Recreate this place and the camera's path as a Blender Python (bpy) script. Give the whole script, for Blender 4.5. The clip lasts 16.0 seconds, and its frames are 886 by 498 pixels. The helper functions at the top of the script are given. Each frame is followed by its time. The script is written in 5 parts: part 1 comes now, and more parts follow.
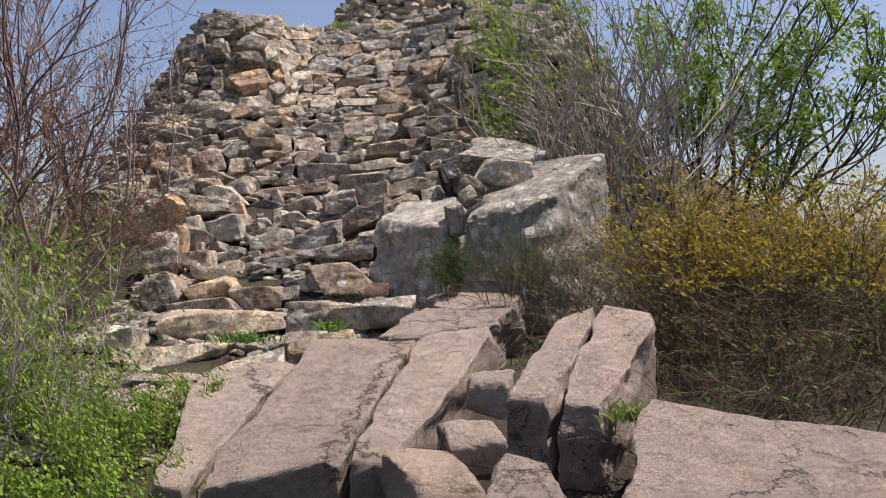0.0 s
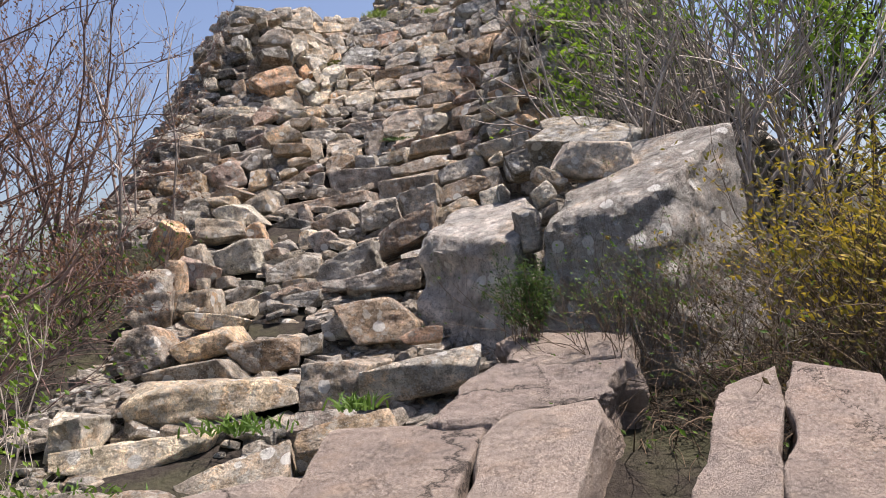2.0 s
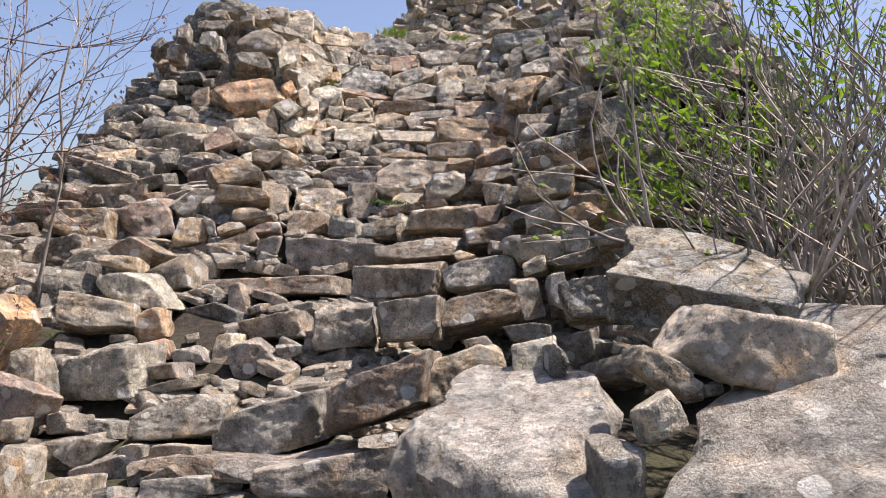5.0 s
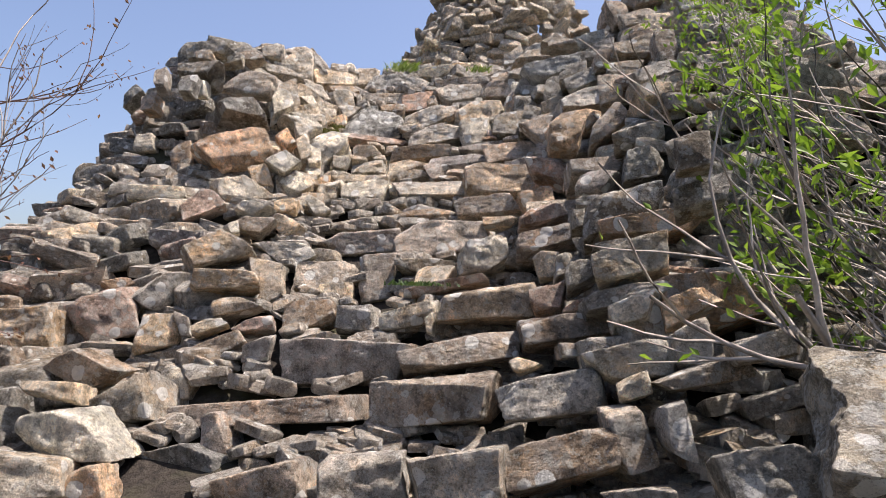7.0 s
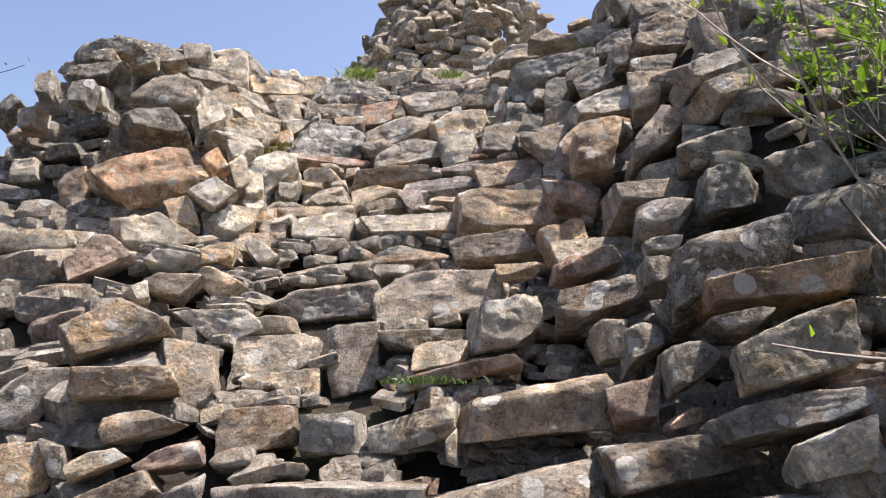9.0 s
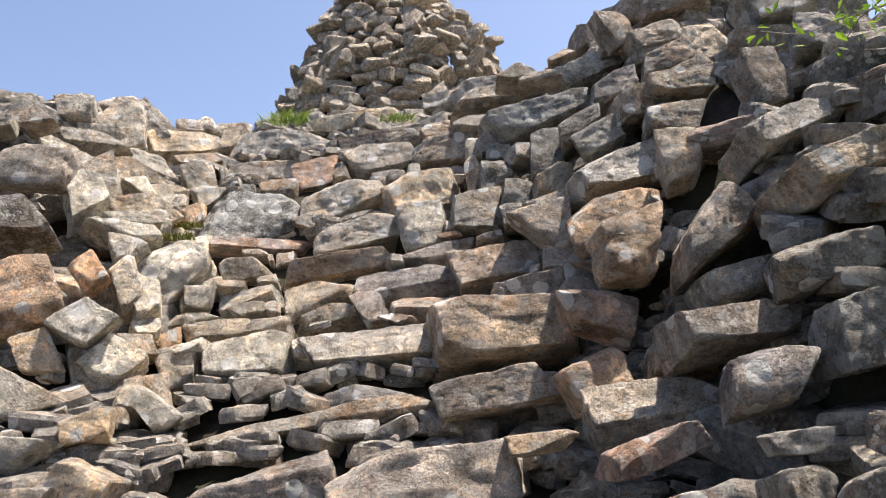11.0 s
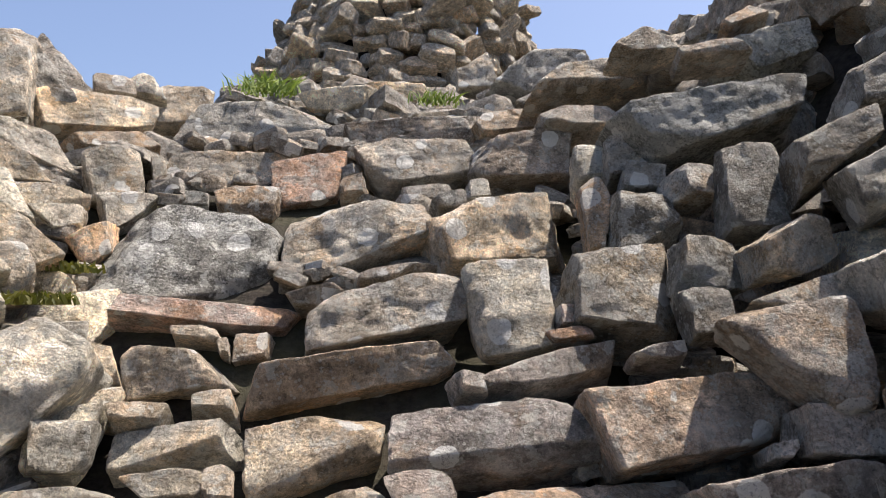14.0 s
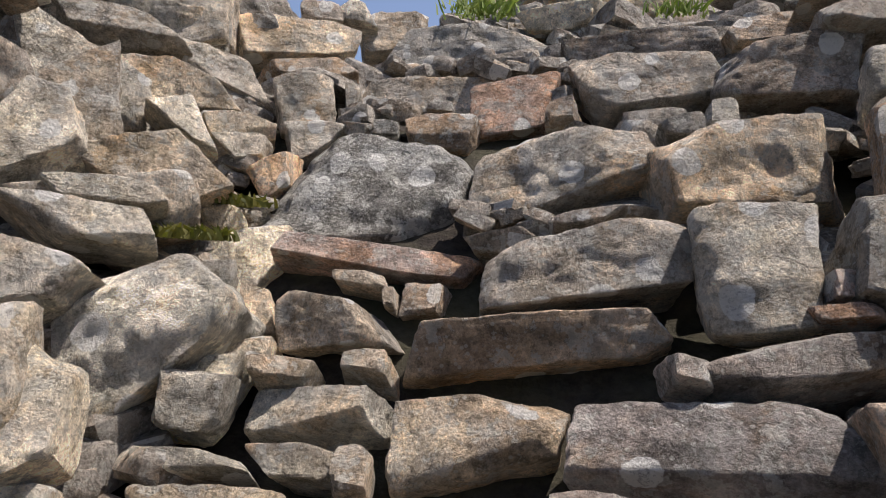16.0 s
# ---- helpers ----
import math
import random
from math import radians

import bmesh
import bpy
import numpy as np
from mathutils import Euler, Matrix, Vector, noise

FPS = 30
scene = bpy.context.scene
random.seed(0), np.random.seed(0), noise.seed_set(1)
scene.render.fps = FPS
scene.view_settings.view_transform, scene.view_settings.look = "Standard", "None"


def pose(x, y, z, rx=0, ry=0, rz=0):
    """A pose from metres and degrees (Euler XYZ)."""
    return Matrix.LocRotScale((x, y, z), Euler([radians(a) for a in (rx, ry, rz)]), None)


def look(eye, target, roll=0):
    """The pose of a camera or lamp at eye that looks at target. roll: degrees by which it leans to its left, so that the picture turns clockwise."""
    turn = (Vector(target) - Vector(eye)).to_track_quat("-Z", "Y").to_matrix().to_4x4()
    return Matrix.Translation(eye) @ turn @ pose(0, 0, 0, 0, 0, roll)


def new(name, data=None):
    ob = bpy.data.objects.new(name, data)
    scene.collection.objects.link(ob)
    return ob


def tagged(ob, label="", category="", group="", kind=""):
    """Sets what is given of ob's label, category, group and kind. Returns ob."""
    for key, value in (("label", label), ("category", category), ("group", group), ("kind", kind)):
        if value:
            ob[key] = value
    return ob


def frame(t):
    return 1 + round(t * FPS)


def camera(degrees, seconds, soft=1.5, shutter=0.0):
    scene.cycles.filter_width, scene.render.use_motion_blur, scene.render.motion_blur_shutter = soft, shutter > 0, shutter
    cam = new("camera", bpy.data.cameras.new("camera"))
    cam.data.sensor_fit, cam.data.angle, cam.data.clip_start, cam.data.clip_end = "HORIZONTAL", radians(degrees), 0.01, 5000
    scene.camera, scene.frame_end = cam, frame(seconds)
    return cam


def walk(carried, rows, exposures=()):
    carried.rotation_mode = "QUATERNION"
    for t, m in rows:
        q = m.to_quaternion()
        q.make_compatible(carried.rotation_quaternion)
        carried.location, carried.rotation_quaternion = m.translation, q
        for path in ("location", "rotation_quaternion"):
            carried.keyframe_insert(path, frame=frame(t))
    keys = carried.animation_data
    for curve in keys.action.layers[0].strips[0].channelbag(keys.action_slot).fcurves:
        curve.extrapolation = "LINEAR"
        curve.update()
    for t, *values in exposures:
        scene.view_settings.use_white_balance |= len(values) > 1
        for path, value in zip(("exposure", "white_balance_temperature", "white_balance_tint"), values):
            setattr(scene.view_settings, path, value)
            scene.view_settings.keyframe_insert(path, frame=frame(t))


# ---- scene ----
cam = camera(62.2, 16.0, soft=0.95)
METRES, EYE, TILT, LEAN, TURN = 11.0, 1.5, 0.0, 0.0, 0.0
ROWS = [
    (0.0, 0.0, 0.0, 0.0, 0.0, 0.0, 0.0),
    (0.5, 0.0046, 0.0437, -0.0077, 1.97, 0.89, 1.59),
    (1.0, 0.0056, 0.0974, 0.0061, 4.36, 0.26, 2.96),
    (1.5, -0.0053, 0.1261, 0.0104, 5.33, 0.47, 3.6),
    (2.0, -0.003, 0.1524, 0.0126, 5.01, 0.31, 3.83),
    (2.5, -0.0071, 0.1849, 0.0103, 2.45, 0.13, 3.04),
    (3.0, -0.0198, 0.237, 0.014, 0.12, -0.28, 1.09),
    (3.5, -0.0222, 0.2709, 0.0272, -1.06, 0.23, -1.23),
    (4.0, -0.0216, 0.2984, 0.0392, -0.99, 0.73, -3.09),
    (4.5, -0.0249, 0.3308, 0.0567, 0.93, 1.19, -4.07),
    (5.0, -0.0258, 0.3561, 0.071, 4.17, 2.78, -4.24),
    (7.5, -0.0622, 0.4964, 0.1149, 5.13, 5.28, -1.59),
    (8.0, -0.0727, 0.5244, 0.1226, 4.52, 5.19, -1.34),
    (8.5, -0.0767, 0.5549, 0.1265, 3.09, 5.42, -0.41),
    (9.0, -0.0898, 0.5912, 0.1372, 0.75, 6.76, 0.32),
    (9.5, -0.0949, 0.6146, 0.1541, -0.56, 9.12, 0.74),
    (12.0, -0.1191, 0.7631, 0.2173, -5.4, 6.92, 5.17),
    (12.5, -0.1323, 0.7949, 0.2265, -7.15, 7.41, 4.1),
    (13.0, -0.1379, 0.8173, 0.2359, -7.89, 6.73, 2.74),
    (13.5, -0.1333, 0.8434, 0.2471, -7.85, 5.81, 1.33),
    (14.0, -0.1274, 0.8672, 0.2526, -6.64, 6.31, -0.09),
    (14.5, -0.1246, 0.8862, 0.2642, -2.42, 6.06, -2.46),
    (15.0, -0.1166, 0.8911, 0.2708, 3.35, 5.16, -4.13),
    (15.5, -0.1136, 0.897, 0.2666, 8.48, 3.74, -4.27),
    (16.0, -0.1156, 0.9107, 0.2554, 12.14, 1.55, -3.3),
]
walk(cam, [(t, pose(0, 0, EYE, TILT, LEAN, TURN) @ pose(METRES * x, METRES * y, METRES * z, 90 + pitch, roll, yaw)) for t, x, y, z, yaw, pitch, roll in ROWS],
     exposures=[(0.0, 0.42, 6750, 21), (2.0, 0.63, 6600, 21), (3.0, 0.60, 6600, 21), (4.0, 0.74, 6700, 21), (8.0, 0.90, 6650, 20), (9.5, 1.00, 6650, 19), (12.0, 1.00, 6600, 17), (13.5, 0.84, 6650, 17), (14.5, 0.96, 6600, 17), (15.5, 0.54, 6550, 19), (16.0, 0.44, 6550, 19)])

# ---- world, sun, exposure ----
SUN_TO = Vector((0.36, 0.10, 1.0)).normalized()
world = bpy.data.worlds.new("sky_world")
scene.world = world
world.use_nodes = True
wn = world.node_tree.nodes
sky = wn.new("ShaderNodeTexSky")
sky.sky_type = "NISHITA"
sky.sun_disc = False
sky.sun_elevation = math.asin(SUN_TO.z)
sky.sun_rotation = math.atan2(SUN_TO.x, SUN_TO.y)
sky.air_density, sky.dust_density, sky.ozone_density = 1.0, 2.4, 3.0
world.node_tree.links.new(sky.outputs[0], wn["Background"].inputs[0])
wn["Background"].inputs[1].default_value = 0.105
sun_data = bpy.data.lights.new("sun", "SUN")
sun_data.energy, sun_data.angle, sun_data.color = 5.0, radians(0.6), (1.0, 0.95, 0.87)
sun = new("sun", sun_data)
sun.matrix_world = look(SUN_TO * 50, (0, 0, 0))

# ---- materials ----
rng = random.Random(11)


def node_mat(name, rough=0.85):
    m = bpy.data.materials.new(name)
    m.use_nodes = True
    t = m.node_tree
    b = t.nodes["Principled BSDF"]
    b.inputs["Roughness"].default_value = rough
    b.inputs["Specular IOR Level"].default_value = 0.25
    return m, t, b


def tex_noise(t, vec, scale, detail=6.0, rough=0.6):
    n = t.nodes.new("ShaderNodeTexNoise")
    n.inputs["Scale"].default_value, n.inputs["Detail"].default_value, n.inputs["Roughness"].default_value = scale, detail, rough
    t.links.new(vec, n.inputs["Vector"])
    return n.outputs["Fac"]


def ramp(t, fac, stops):
    r = t.nodes.new("ShaderNodeValToRGB")
    e = r.color_ramp.elements
    while len(e) < len(stops):
        e.new(0.5)
    for k, (p, c) in zip(e, stops):
        k.position = p
        k.color = (*c, 1) if len(c) == 3 else c
    t.links.new(fac, r.inputs[0])
    return r.outputs[0]


def mix(t, fac, a, b, mode="MIX"):
    n = t.nodes.new("ShaderNodeMix")
    n.data_type, n.blend_type = "RGBA", mode
    for sock, v in ((0, fac), (6, a), (7, b)):
        if isinstance(v, (int, float)):
            n.inputs[sock].default_value = v
        elif isinstance(v, tuple):
            n.inputs[sock].default_value = (*v, 1)
        else:
            t.links.new(v, n.inputs[sock])
    return n.outputs[2]


def math_node(t, op, a, b=0.0):
    n = t.nodes.new("ShaderNodeMath")
    n.operation = op
    for i, v in enumerate((a, b)):
        if isinstance(v, (int, float)):
            n.inputs[i].default_value = v
        else:
            t.links.new(v, n.inputs[i])
    return n.outputs[0]


def grey(v):
    return (v, v, v)


def stone_mat(name, c1, c2, c3, lichen=0.25, speck=0.40, island=False, spots=True, splits=1.25):
    """Weathered gritstone: two base tones, rusty staining, pale and dark lichen, bedding lines, grain."""
    m, t, b = node_mat(name, 0.88)
    co = t.nodes.new("ShaderNodeTexCoord").outputs["Object"]
    if island:
        rnd = t.nodes.new("ShaderNodeNewGeometry").outputs["Random Per Island"]
    else:
        rnd = t.nodes.new("ShaderNodeObjectInfo").outputs["Random"]
    off = t.nodes.new("ShaderNodeVectorMath")
    off.operation = "ADD"
    comb = t.nodes.new("ShaderNodeCombineXYZ")
    for i, k in enumerate((37.0, 61.0, 23.0)):
        t.links.new(math_node(t, "MULTIPLY", rnd, k), comb.inputs[i])
    t.links.new(co, off.inputs[0])
    t.links.new(comb.outputs[0], off.inputs[1])
    v = off.outputs[0]
    big = tex_noise(t, v, 3.2, 4)
    mid = tex_noise(t, v, 11.0, 7, 0.65)
    fine = tex_noise(t, v, 95.0, 6, 0.75)
    base = mix(t, ramp(t, big, [(0.36, grey(0)), (0.64, grey(1))]), c1, c2)
    base = mix(t, ramp(t, mid, [(0.52, grey(0)), (0.72, grey(0.75))]), base, c3)
    tone = ramp(t, rnd, [(0.0, (0.62, 0.62, 0.60)), (0.12, (1.02, 0.86, 0.68)), (0.25, (0.90, 0.89, 0.86)), (0.5, (1.06, 1.0, 0.92)), (0.75, (1.22, 1.20, 1.13)), (0.88, (1.35, 1.12, 0.86)), (1.0, (1.7, 1.63, 1.46))])
    base = mix(t, 1.0, base, tone, "MULTIPLY")
    grain = ramp(t, fine, [(0.34, grey(0.25)), (0.47, grey(0.95)), (0.66, grey(1.6))])
    base = mix(t, speck, base, mix(t, 1.0, base, grain, "MULTIPLY"))
    # bedding streaks along the stone
    st = t.nodes.new("ShaderNodeVectorMath")
    st.operation = "MULTIPLY"
    st.inputs[1].default_value = (4.0, 4.0, 17.0)
    t.links.new(v, st.inputs[0])
    bed = tex_noise(t, st.outputs[0], 1.0, 4, 0.6)
    base = mix(t, ramp(t, bed, [(0.48, grey(0)), (0.72, grey(0.3))]), base, mix(t, 1.0, base, (0.62, 0.58, 0.54), "MULTIPLY"))
    mott = tex_noise(t, v, 20.0, 8, 0.72)
    base = mix(t, min(1.0, speck * (1.6 if spots else 0.8)), base, mix(t, 1.0, base, ramp(t, mott, [(0.40, grey(0.42)), (0.5, grey(1.0)), (0.60, grey(1.48))]), "MULTIPLY"))
    pit = tex_noise(t, v, 210.0, 4, 0.7)
    base = mix(t, speck, base, mix(t, 1.0, base, ramp(t, pit, [(0.36, grey(0.6)), (0.5, grey(1.0)), (0.62, grey(1.3))]), "MULTIPLY"))
    rust = tex_noise(t, v, 4.6, 5, 0.6)
    base = mix(t, ramp(t, rust, [(0.55, grey(0)), (0.66, grey(0.7 if spots else 0.25))]), base, mix(t, 1.0, base, (1.18, 0.96, 0.72), "MULTIPLY"))
    # broad weathered patches: paler and darker rock, and a thin grey lichen film
    if spots:
        patch = tex_noise(t, v, 6.5, 9, 0.62)
        base = mix(t, 1.0, base, ramp(t, patch, [(0.38, grey(0.60)), (0.46, grey(0.94)), (0.53, grey(1.08)), (0.60, grey(1.60))]), "MULTIPLY")
        film = tex_noise(t, v, 4.4, 10, 0.66)
        base = mix(t, ramp(t, film, [(0.51, grey(0)), (0.54, grey(min(0.7, lichen * 1.2)))]), base, mix(t, mott, (0.24, 0.245, 0.23), (0.66, 0.66, 0.61)))
    # dark crust lichen with crisp edges, and pale flecks
    dk = tex_noise(t, v, 10.0, 9, 0.64)
    base = mix(t, ramp(t, dk, [(0.52, grey(0)), (0.565, grey(0.45 if spots else 0.12))]), base, mix(t, 1.0, base, (0.40, 0.42, 0.40), "MULTIPLY"))
    dk2 = tex_noise(t, v, 34.0, 8, 0.66)
    base = mix(t, ramp(t, dk2, [(0.535, grey(0)), (0.565, grey(0.75 if spots else 0.2))]), base, mix(t, 1.0, base, (0.50, 0.51, 0.49), "MULTIPLY"))
    if spots:
        pf = tex_noise(t, v, 17.0, 9, 0.66)
        base = mix(t, ramp(t, pf, [(0.545, grey(0)), (0.565, grey(0.45 + lichen * 0.8))]), base, mix(t, 0.6, base, (0.70, 0.69, 0.61)))
        fl = t.nodes.new("ShaderNodeTexVoronoi")
        fl.inputs["Scale"].default_value = 55.0
        t.links.new(v, fl.inputs["Vector"])
        dots = mix(t, 1.0, ramp(t, fl.outputs["Distance"], [(0.22, grey(1)), (0.30, grey(0))]), ramp(t, fl.outputs["Color"], [(0.55, grey(0)), (0.58, grey(0.65))]), "MULTIPLY")
        base = mix(t, dots, base, mix(t, 0.6, base, (0.58, 0.58, 0.50)))
    # pale lichen discs
    if spots:
        vo = t.nodes.new("ShaderNodeTexVoronoi")
        vo.inputs["Scale"].default_value = 7.0
        t.links.new(v, vo.inputs["Vector"])
        wob = math_node(t, "ADD", vo.outputs["Distance"], math_node(t, "MULTIPLY", mid, 0.35))
        disc = ramp(t, wob, [(0.43, grey(1)), (0.45, grey(0))])
        pick = ramp(t, vo.outputs["Color"], [(0.43, grey(0)), (0.45, grey(0.8))])
        base = mix(t, mix(t, 1.0, disc, pick, "MULTIPLY"), base, mix(t, mott, (0.68, 0.68, 0.62), (0.86, 0.85, 0.78)))
        pale = tex_noise(t, v, 16.0, 8, 0.75)
        base = mix(t, ramp(t, pale, [(0.60, grey(0)), (0.70, grey(lichen))]), base, (0.47, 0.46, 0.41))
    salt = tex_noise(t, v, 120.0, 3, 0.6)
    crust = ramp(t, big, [(0.40, grey(1)), (0.58, grey(0.15))])
    base = mix(t, mix(t, 1.0, crust, ramp(t, salt, [(0.57, grey(0)), (0.62, grey(0.2 + lichen))]), "MULTIPLY"), base, (0.62, 0.61, 0.54))
    base = mix(t, mix(t, 1.0, crust, ramp(t, salt, [(0.38, grey(0.25 + lichen)), (0.43, grey(0))]), "MULTIPLY"), base, (0.075, 0.075, 0.065))
    # pale arrises: wear, plus the brightness of sunlit edges painted into the colour
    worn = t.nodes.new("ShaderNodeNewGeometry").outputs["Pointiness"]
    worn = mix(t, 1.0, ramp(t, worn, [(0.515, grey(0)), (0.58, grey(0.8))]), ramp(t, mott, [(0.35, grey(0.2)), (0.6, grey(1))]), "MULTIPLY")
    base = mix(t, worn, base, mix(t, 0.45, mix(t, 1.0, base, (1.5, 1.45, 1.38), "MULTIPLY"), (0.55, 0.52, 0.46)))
    # relief
    cr = t.nodes.new("ShaderNodeTexVoronoi")
    cr.feature = "DISTANCE_TO_EDGE"
    cr.inputs["Scale"].default_value = 5.0
    wv = t.nodes.new("ShaderNodeVectorMath")
    wv.operation = "ADD"
    cs = t.nodes.new("ShaderNodeCombineXYZ")
    t.links.new(math_node(t, "MULTIPLY", mid, 0.45), cs.inputs[0])
    t.links.new(math_node(t, "MULTIPLY", dk, 0.45), cs.inputs[2])
    t.links.new(v, wv.inputs[0])
    t.links.new(cs.outputs[0], wv.inputs[1])
    t.links.new(wv.outputs[0], cr.inputs["Vector"])
    crack = ramp(t, cr.outputs["Distance"], [(0.0, grey(0)), (0.035, grey(1))])
    if splits:
        far_cr = t.nodes.new("ShaderNodeTexVoronoi")
        far_cr.feature = "DISTANCE_TO_EDGE"
        far_cr.inputs["Scale"].default_value = splits
        an = t.nodes.new("ShaderNodeVectorMath")
        an.operation = "MULTIPLY"
        an.inputs[1].default_value = (1.5, 0.6, 1.2)
        wob2 = t.nodes.new("ShaderNodeVectorMath")
        wob2.operation = "MULTIPLY_ADD"
        wob2.inputs[1].default_value = (0.9, 0.9, 0.9)
        t.links.new(cs.outputs[0], wob2.inputs[0])
        t.links.new(v, wob2.inputs[2])
        t.links.new(wob2.outputs[0], an.inputs[0])
        t.links.new(an.outputs[0], far_cr.inputs["Vector"])
        split = ramp(t, far_cr.outputs["Distance"], [(0.0, grey(0.45 if spots else 0.05)), (0.0035 if spots else 0.010, grey(1))])
        base = mix(t, split, (0.05, 0.043, 0.036), base)
        crack = mix(t, 1.0, crack, split, "MULTIPLY")
    t.links.new(base, b.inputs["Base Color"])
    chip = t.nodes.new("ShaderNodeTexVoronoi")
    chip.inputs["Scale"].default_value = 13.0
    t.links.new(wv.outputs[0], chip.inputs["Vector"])
    hgt = math_node(t, "ADD", math_node(t, "MULTIPLY", chip.outputs["Distance"], 0.3 if spots else 0.12), math_node(t, "MULTIPLY", mid, 0.6))
    hgt = math_node(t, "ADD", hgt, math_node(t, "MULTIPLY", math_node(t, "ADD", fine, mott), 0.7))
    hgt = math_node(t, "ADD", hgt, math_node(t, "MULTIPLY", bed, 0.3))
    if spots:
        hgt = math_node(t, "ADD", hgt, math_node(t, "MULTIPLY", patch, 0.45))
    hgt = math_node(t, "ADD", hgt, math_node(t, "MULTIPLY", crack, 0.22 if splits else 0.12))
    bp = t.nodes.new("ShaderNodeBump")
    bp.inputs["Strength"].default_value, bp.inputs["Distance"].default_value = 1.0, 0.034
    t.links.new(hgt, bp.inputs["Height"])
    t.links.new(bp.outputs[0], b.inputs["Normal"])
    return m


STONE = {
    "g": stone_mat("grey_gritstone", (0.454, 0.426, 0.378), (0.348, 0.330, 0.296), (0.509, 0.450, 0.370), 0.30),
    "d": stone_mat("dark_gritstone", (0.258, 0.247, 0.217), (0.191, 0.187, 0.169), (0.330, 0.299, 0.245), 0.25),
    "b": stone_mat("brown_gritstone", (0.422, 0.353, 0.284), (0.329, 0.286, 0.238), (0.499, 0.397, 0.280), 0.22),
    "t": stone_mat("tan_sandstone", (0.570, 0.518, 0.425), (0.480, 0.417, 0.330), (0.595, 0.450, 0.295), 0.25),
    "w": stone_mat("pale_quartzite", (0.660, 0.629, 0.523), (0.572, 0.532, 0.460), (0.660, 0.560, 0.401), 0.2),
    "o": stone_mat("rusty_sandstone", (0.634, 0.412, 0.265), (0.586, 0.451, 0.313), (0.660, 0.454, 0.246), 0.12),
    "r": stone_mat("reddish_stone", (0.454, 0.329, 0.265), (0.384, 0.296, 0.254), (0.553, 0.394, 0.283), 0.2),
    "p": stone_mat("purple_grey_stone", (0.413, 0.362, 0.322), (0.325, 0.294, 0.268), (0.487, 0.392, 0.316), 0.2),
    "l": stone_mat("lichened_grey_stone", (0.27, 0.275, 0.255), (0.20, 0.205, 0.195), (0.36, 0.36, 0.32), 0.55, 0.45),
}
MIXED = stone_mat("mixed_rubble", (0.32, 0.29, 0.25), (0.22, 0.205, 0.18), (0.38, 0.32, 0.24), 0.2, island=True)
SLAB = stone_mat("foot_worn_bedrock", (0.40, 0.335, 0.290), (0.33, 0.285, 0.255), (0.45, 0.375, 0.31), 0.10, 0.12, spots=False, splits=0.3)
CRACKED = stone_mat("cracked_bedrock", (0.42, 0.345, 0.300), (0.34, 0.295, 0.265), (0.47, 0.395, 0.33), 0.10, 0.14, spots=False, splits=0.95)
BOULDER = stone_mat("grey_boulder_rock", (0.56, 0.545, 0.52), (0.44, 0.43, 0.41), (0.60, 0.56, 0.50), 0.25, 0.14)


def plain_mat(name, c1, c2, scale=8.0, rough=0.8, island=False, spread=0.35):
    m, t, b = node_mat(name, rough)
    co = t.nodes.new("ShaderNodeTexCoord").outputs["Object"]
    base = mix(t, ramp(t, tex_noise(t, co, scale, 5), [(0.35, grey(0)), (0.65, grey(1))]), c1, c2)
    if island:
        rnd = t.nodes.new("ShaderNodeNewGeometry").outputs["Random Per Island"]
        base = mix(t, 1.0, base, ramp(t, rnd, [(0.0, grey(1 - spread)), (1.0, grey(1 + spread))]), "MULTIPLY")
    t.links.new(base, b.inputs["Base Color"])
    bp = t.nodes.new("ShaderNodeBump")
    bp.inputs["Strength"].default_value, bp.inputs["Distance"].default_value = 0.5, 0.01
    t.links.new(tex_noise(t, co, scale * 6, 4), bp.inputs["Height"])
    t.links.new(bp.outputs[0], b.inputs["Normal"])
    return m


def leaf_mat(name, c1, c2):
    m, t, b = node_mat(name, 0.55)
    rnd = t.nodes.new("ShaderNodeNewGeometry").outputs["Random Per Island"]
    col = mix(t, rnd, c1, c2)
    t.links.new(col, b.inputs["Base Color"])
    tr = t.nodes.new("ShaderNodeBsdfTranslucent")
    t.links.new(mix(t, 1.0, col, (1.0, 1.05, 0.6), "MULTIPLY"), tr.inputs[0])
    mx = t.nodes.new("ShaderNodeMixShader")
    mx.inputs[0].default_value = 0.4
    t.links.new(b.outputs[0], mx.inputs[1])
    t.links.new(tr.outputs[0], mx.inputs[2])
    t.links.new(mx.outputs[0], t.nodes["Material Output"].inputs[0])
    return m


BARK = plain_mat("grey_bark", (0.46, 0.41, 0.35), (0.22, 0.19, 0.16), 12, island=True)
TWIG = plain_mat("reddish_twig_bark", (0.25, 0.165, 0.14), (0.14, 0.10, 0.085), 10, island=True)
DARK_BARK = plain_mat("dark_tree_bark", (0.11, 0.095, 0.08), (0.06, 0.052, 0.045), 12)
STRAW = plain_mat("dry_stem", (0.17, 0.125, 0.08), (0.08, 0.058, 0.04), 9, island=True, spread=0.5)
LEAF = leaf_mat("spring_leaf", (0.10, 0.19, 0.025), (0.28, 0.41, 0.065))
LEAF_DEEP = leaf_mat("shrub_leaf", (0.075, 0.15, 0.03), (0.17, 0.28, 0.06))
LEAF_FERN = leaf_mat("fern_leaf", (0.04, 0.08, 0.025), (0.085, 0.135, 0.04))
LEAF_YELLOW = leaf_mat("yellow_leaf", (0.54, 0.38, 0.05), (0.11, 0.12, 0.035))
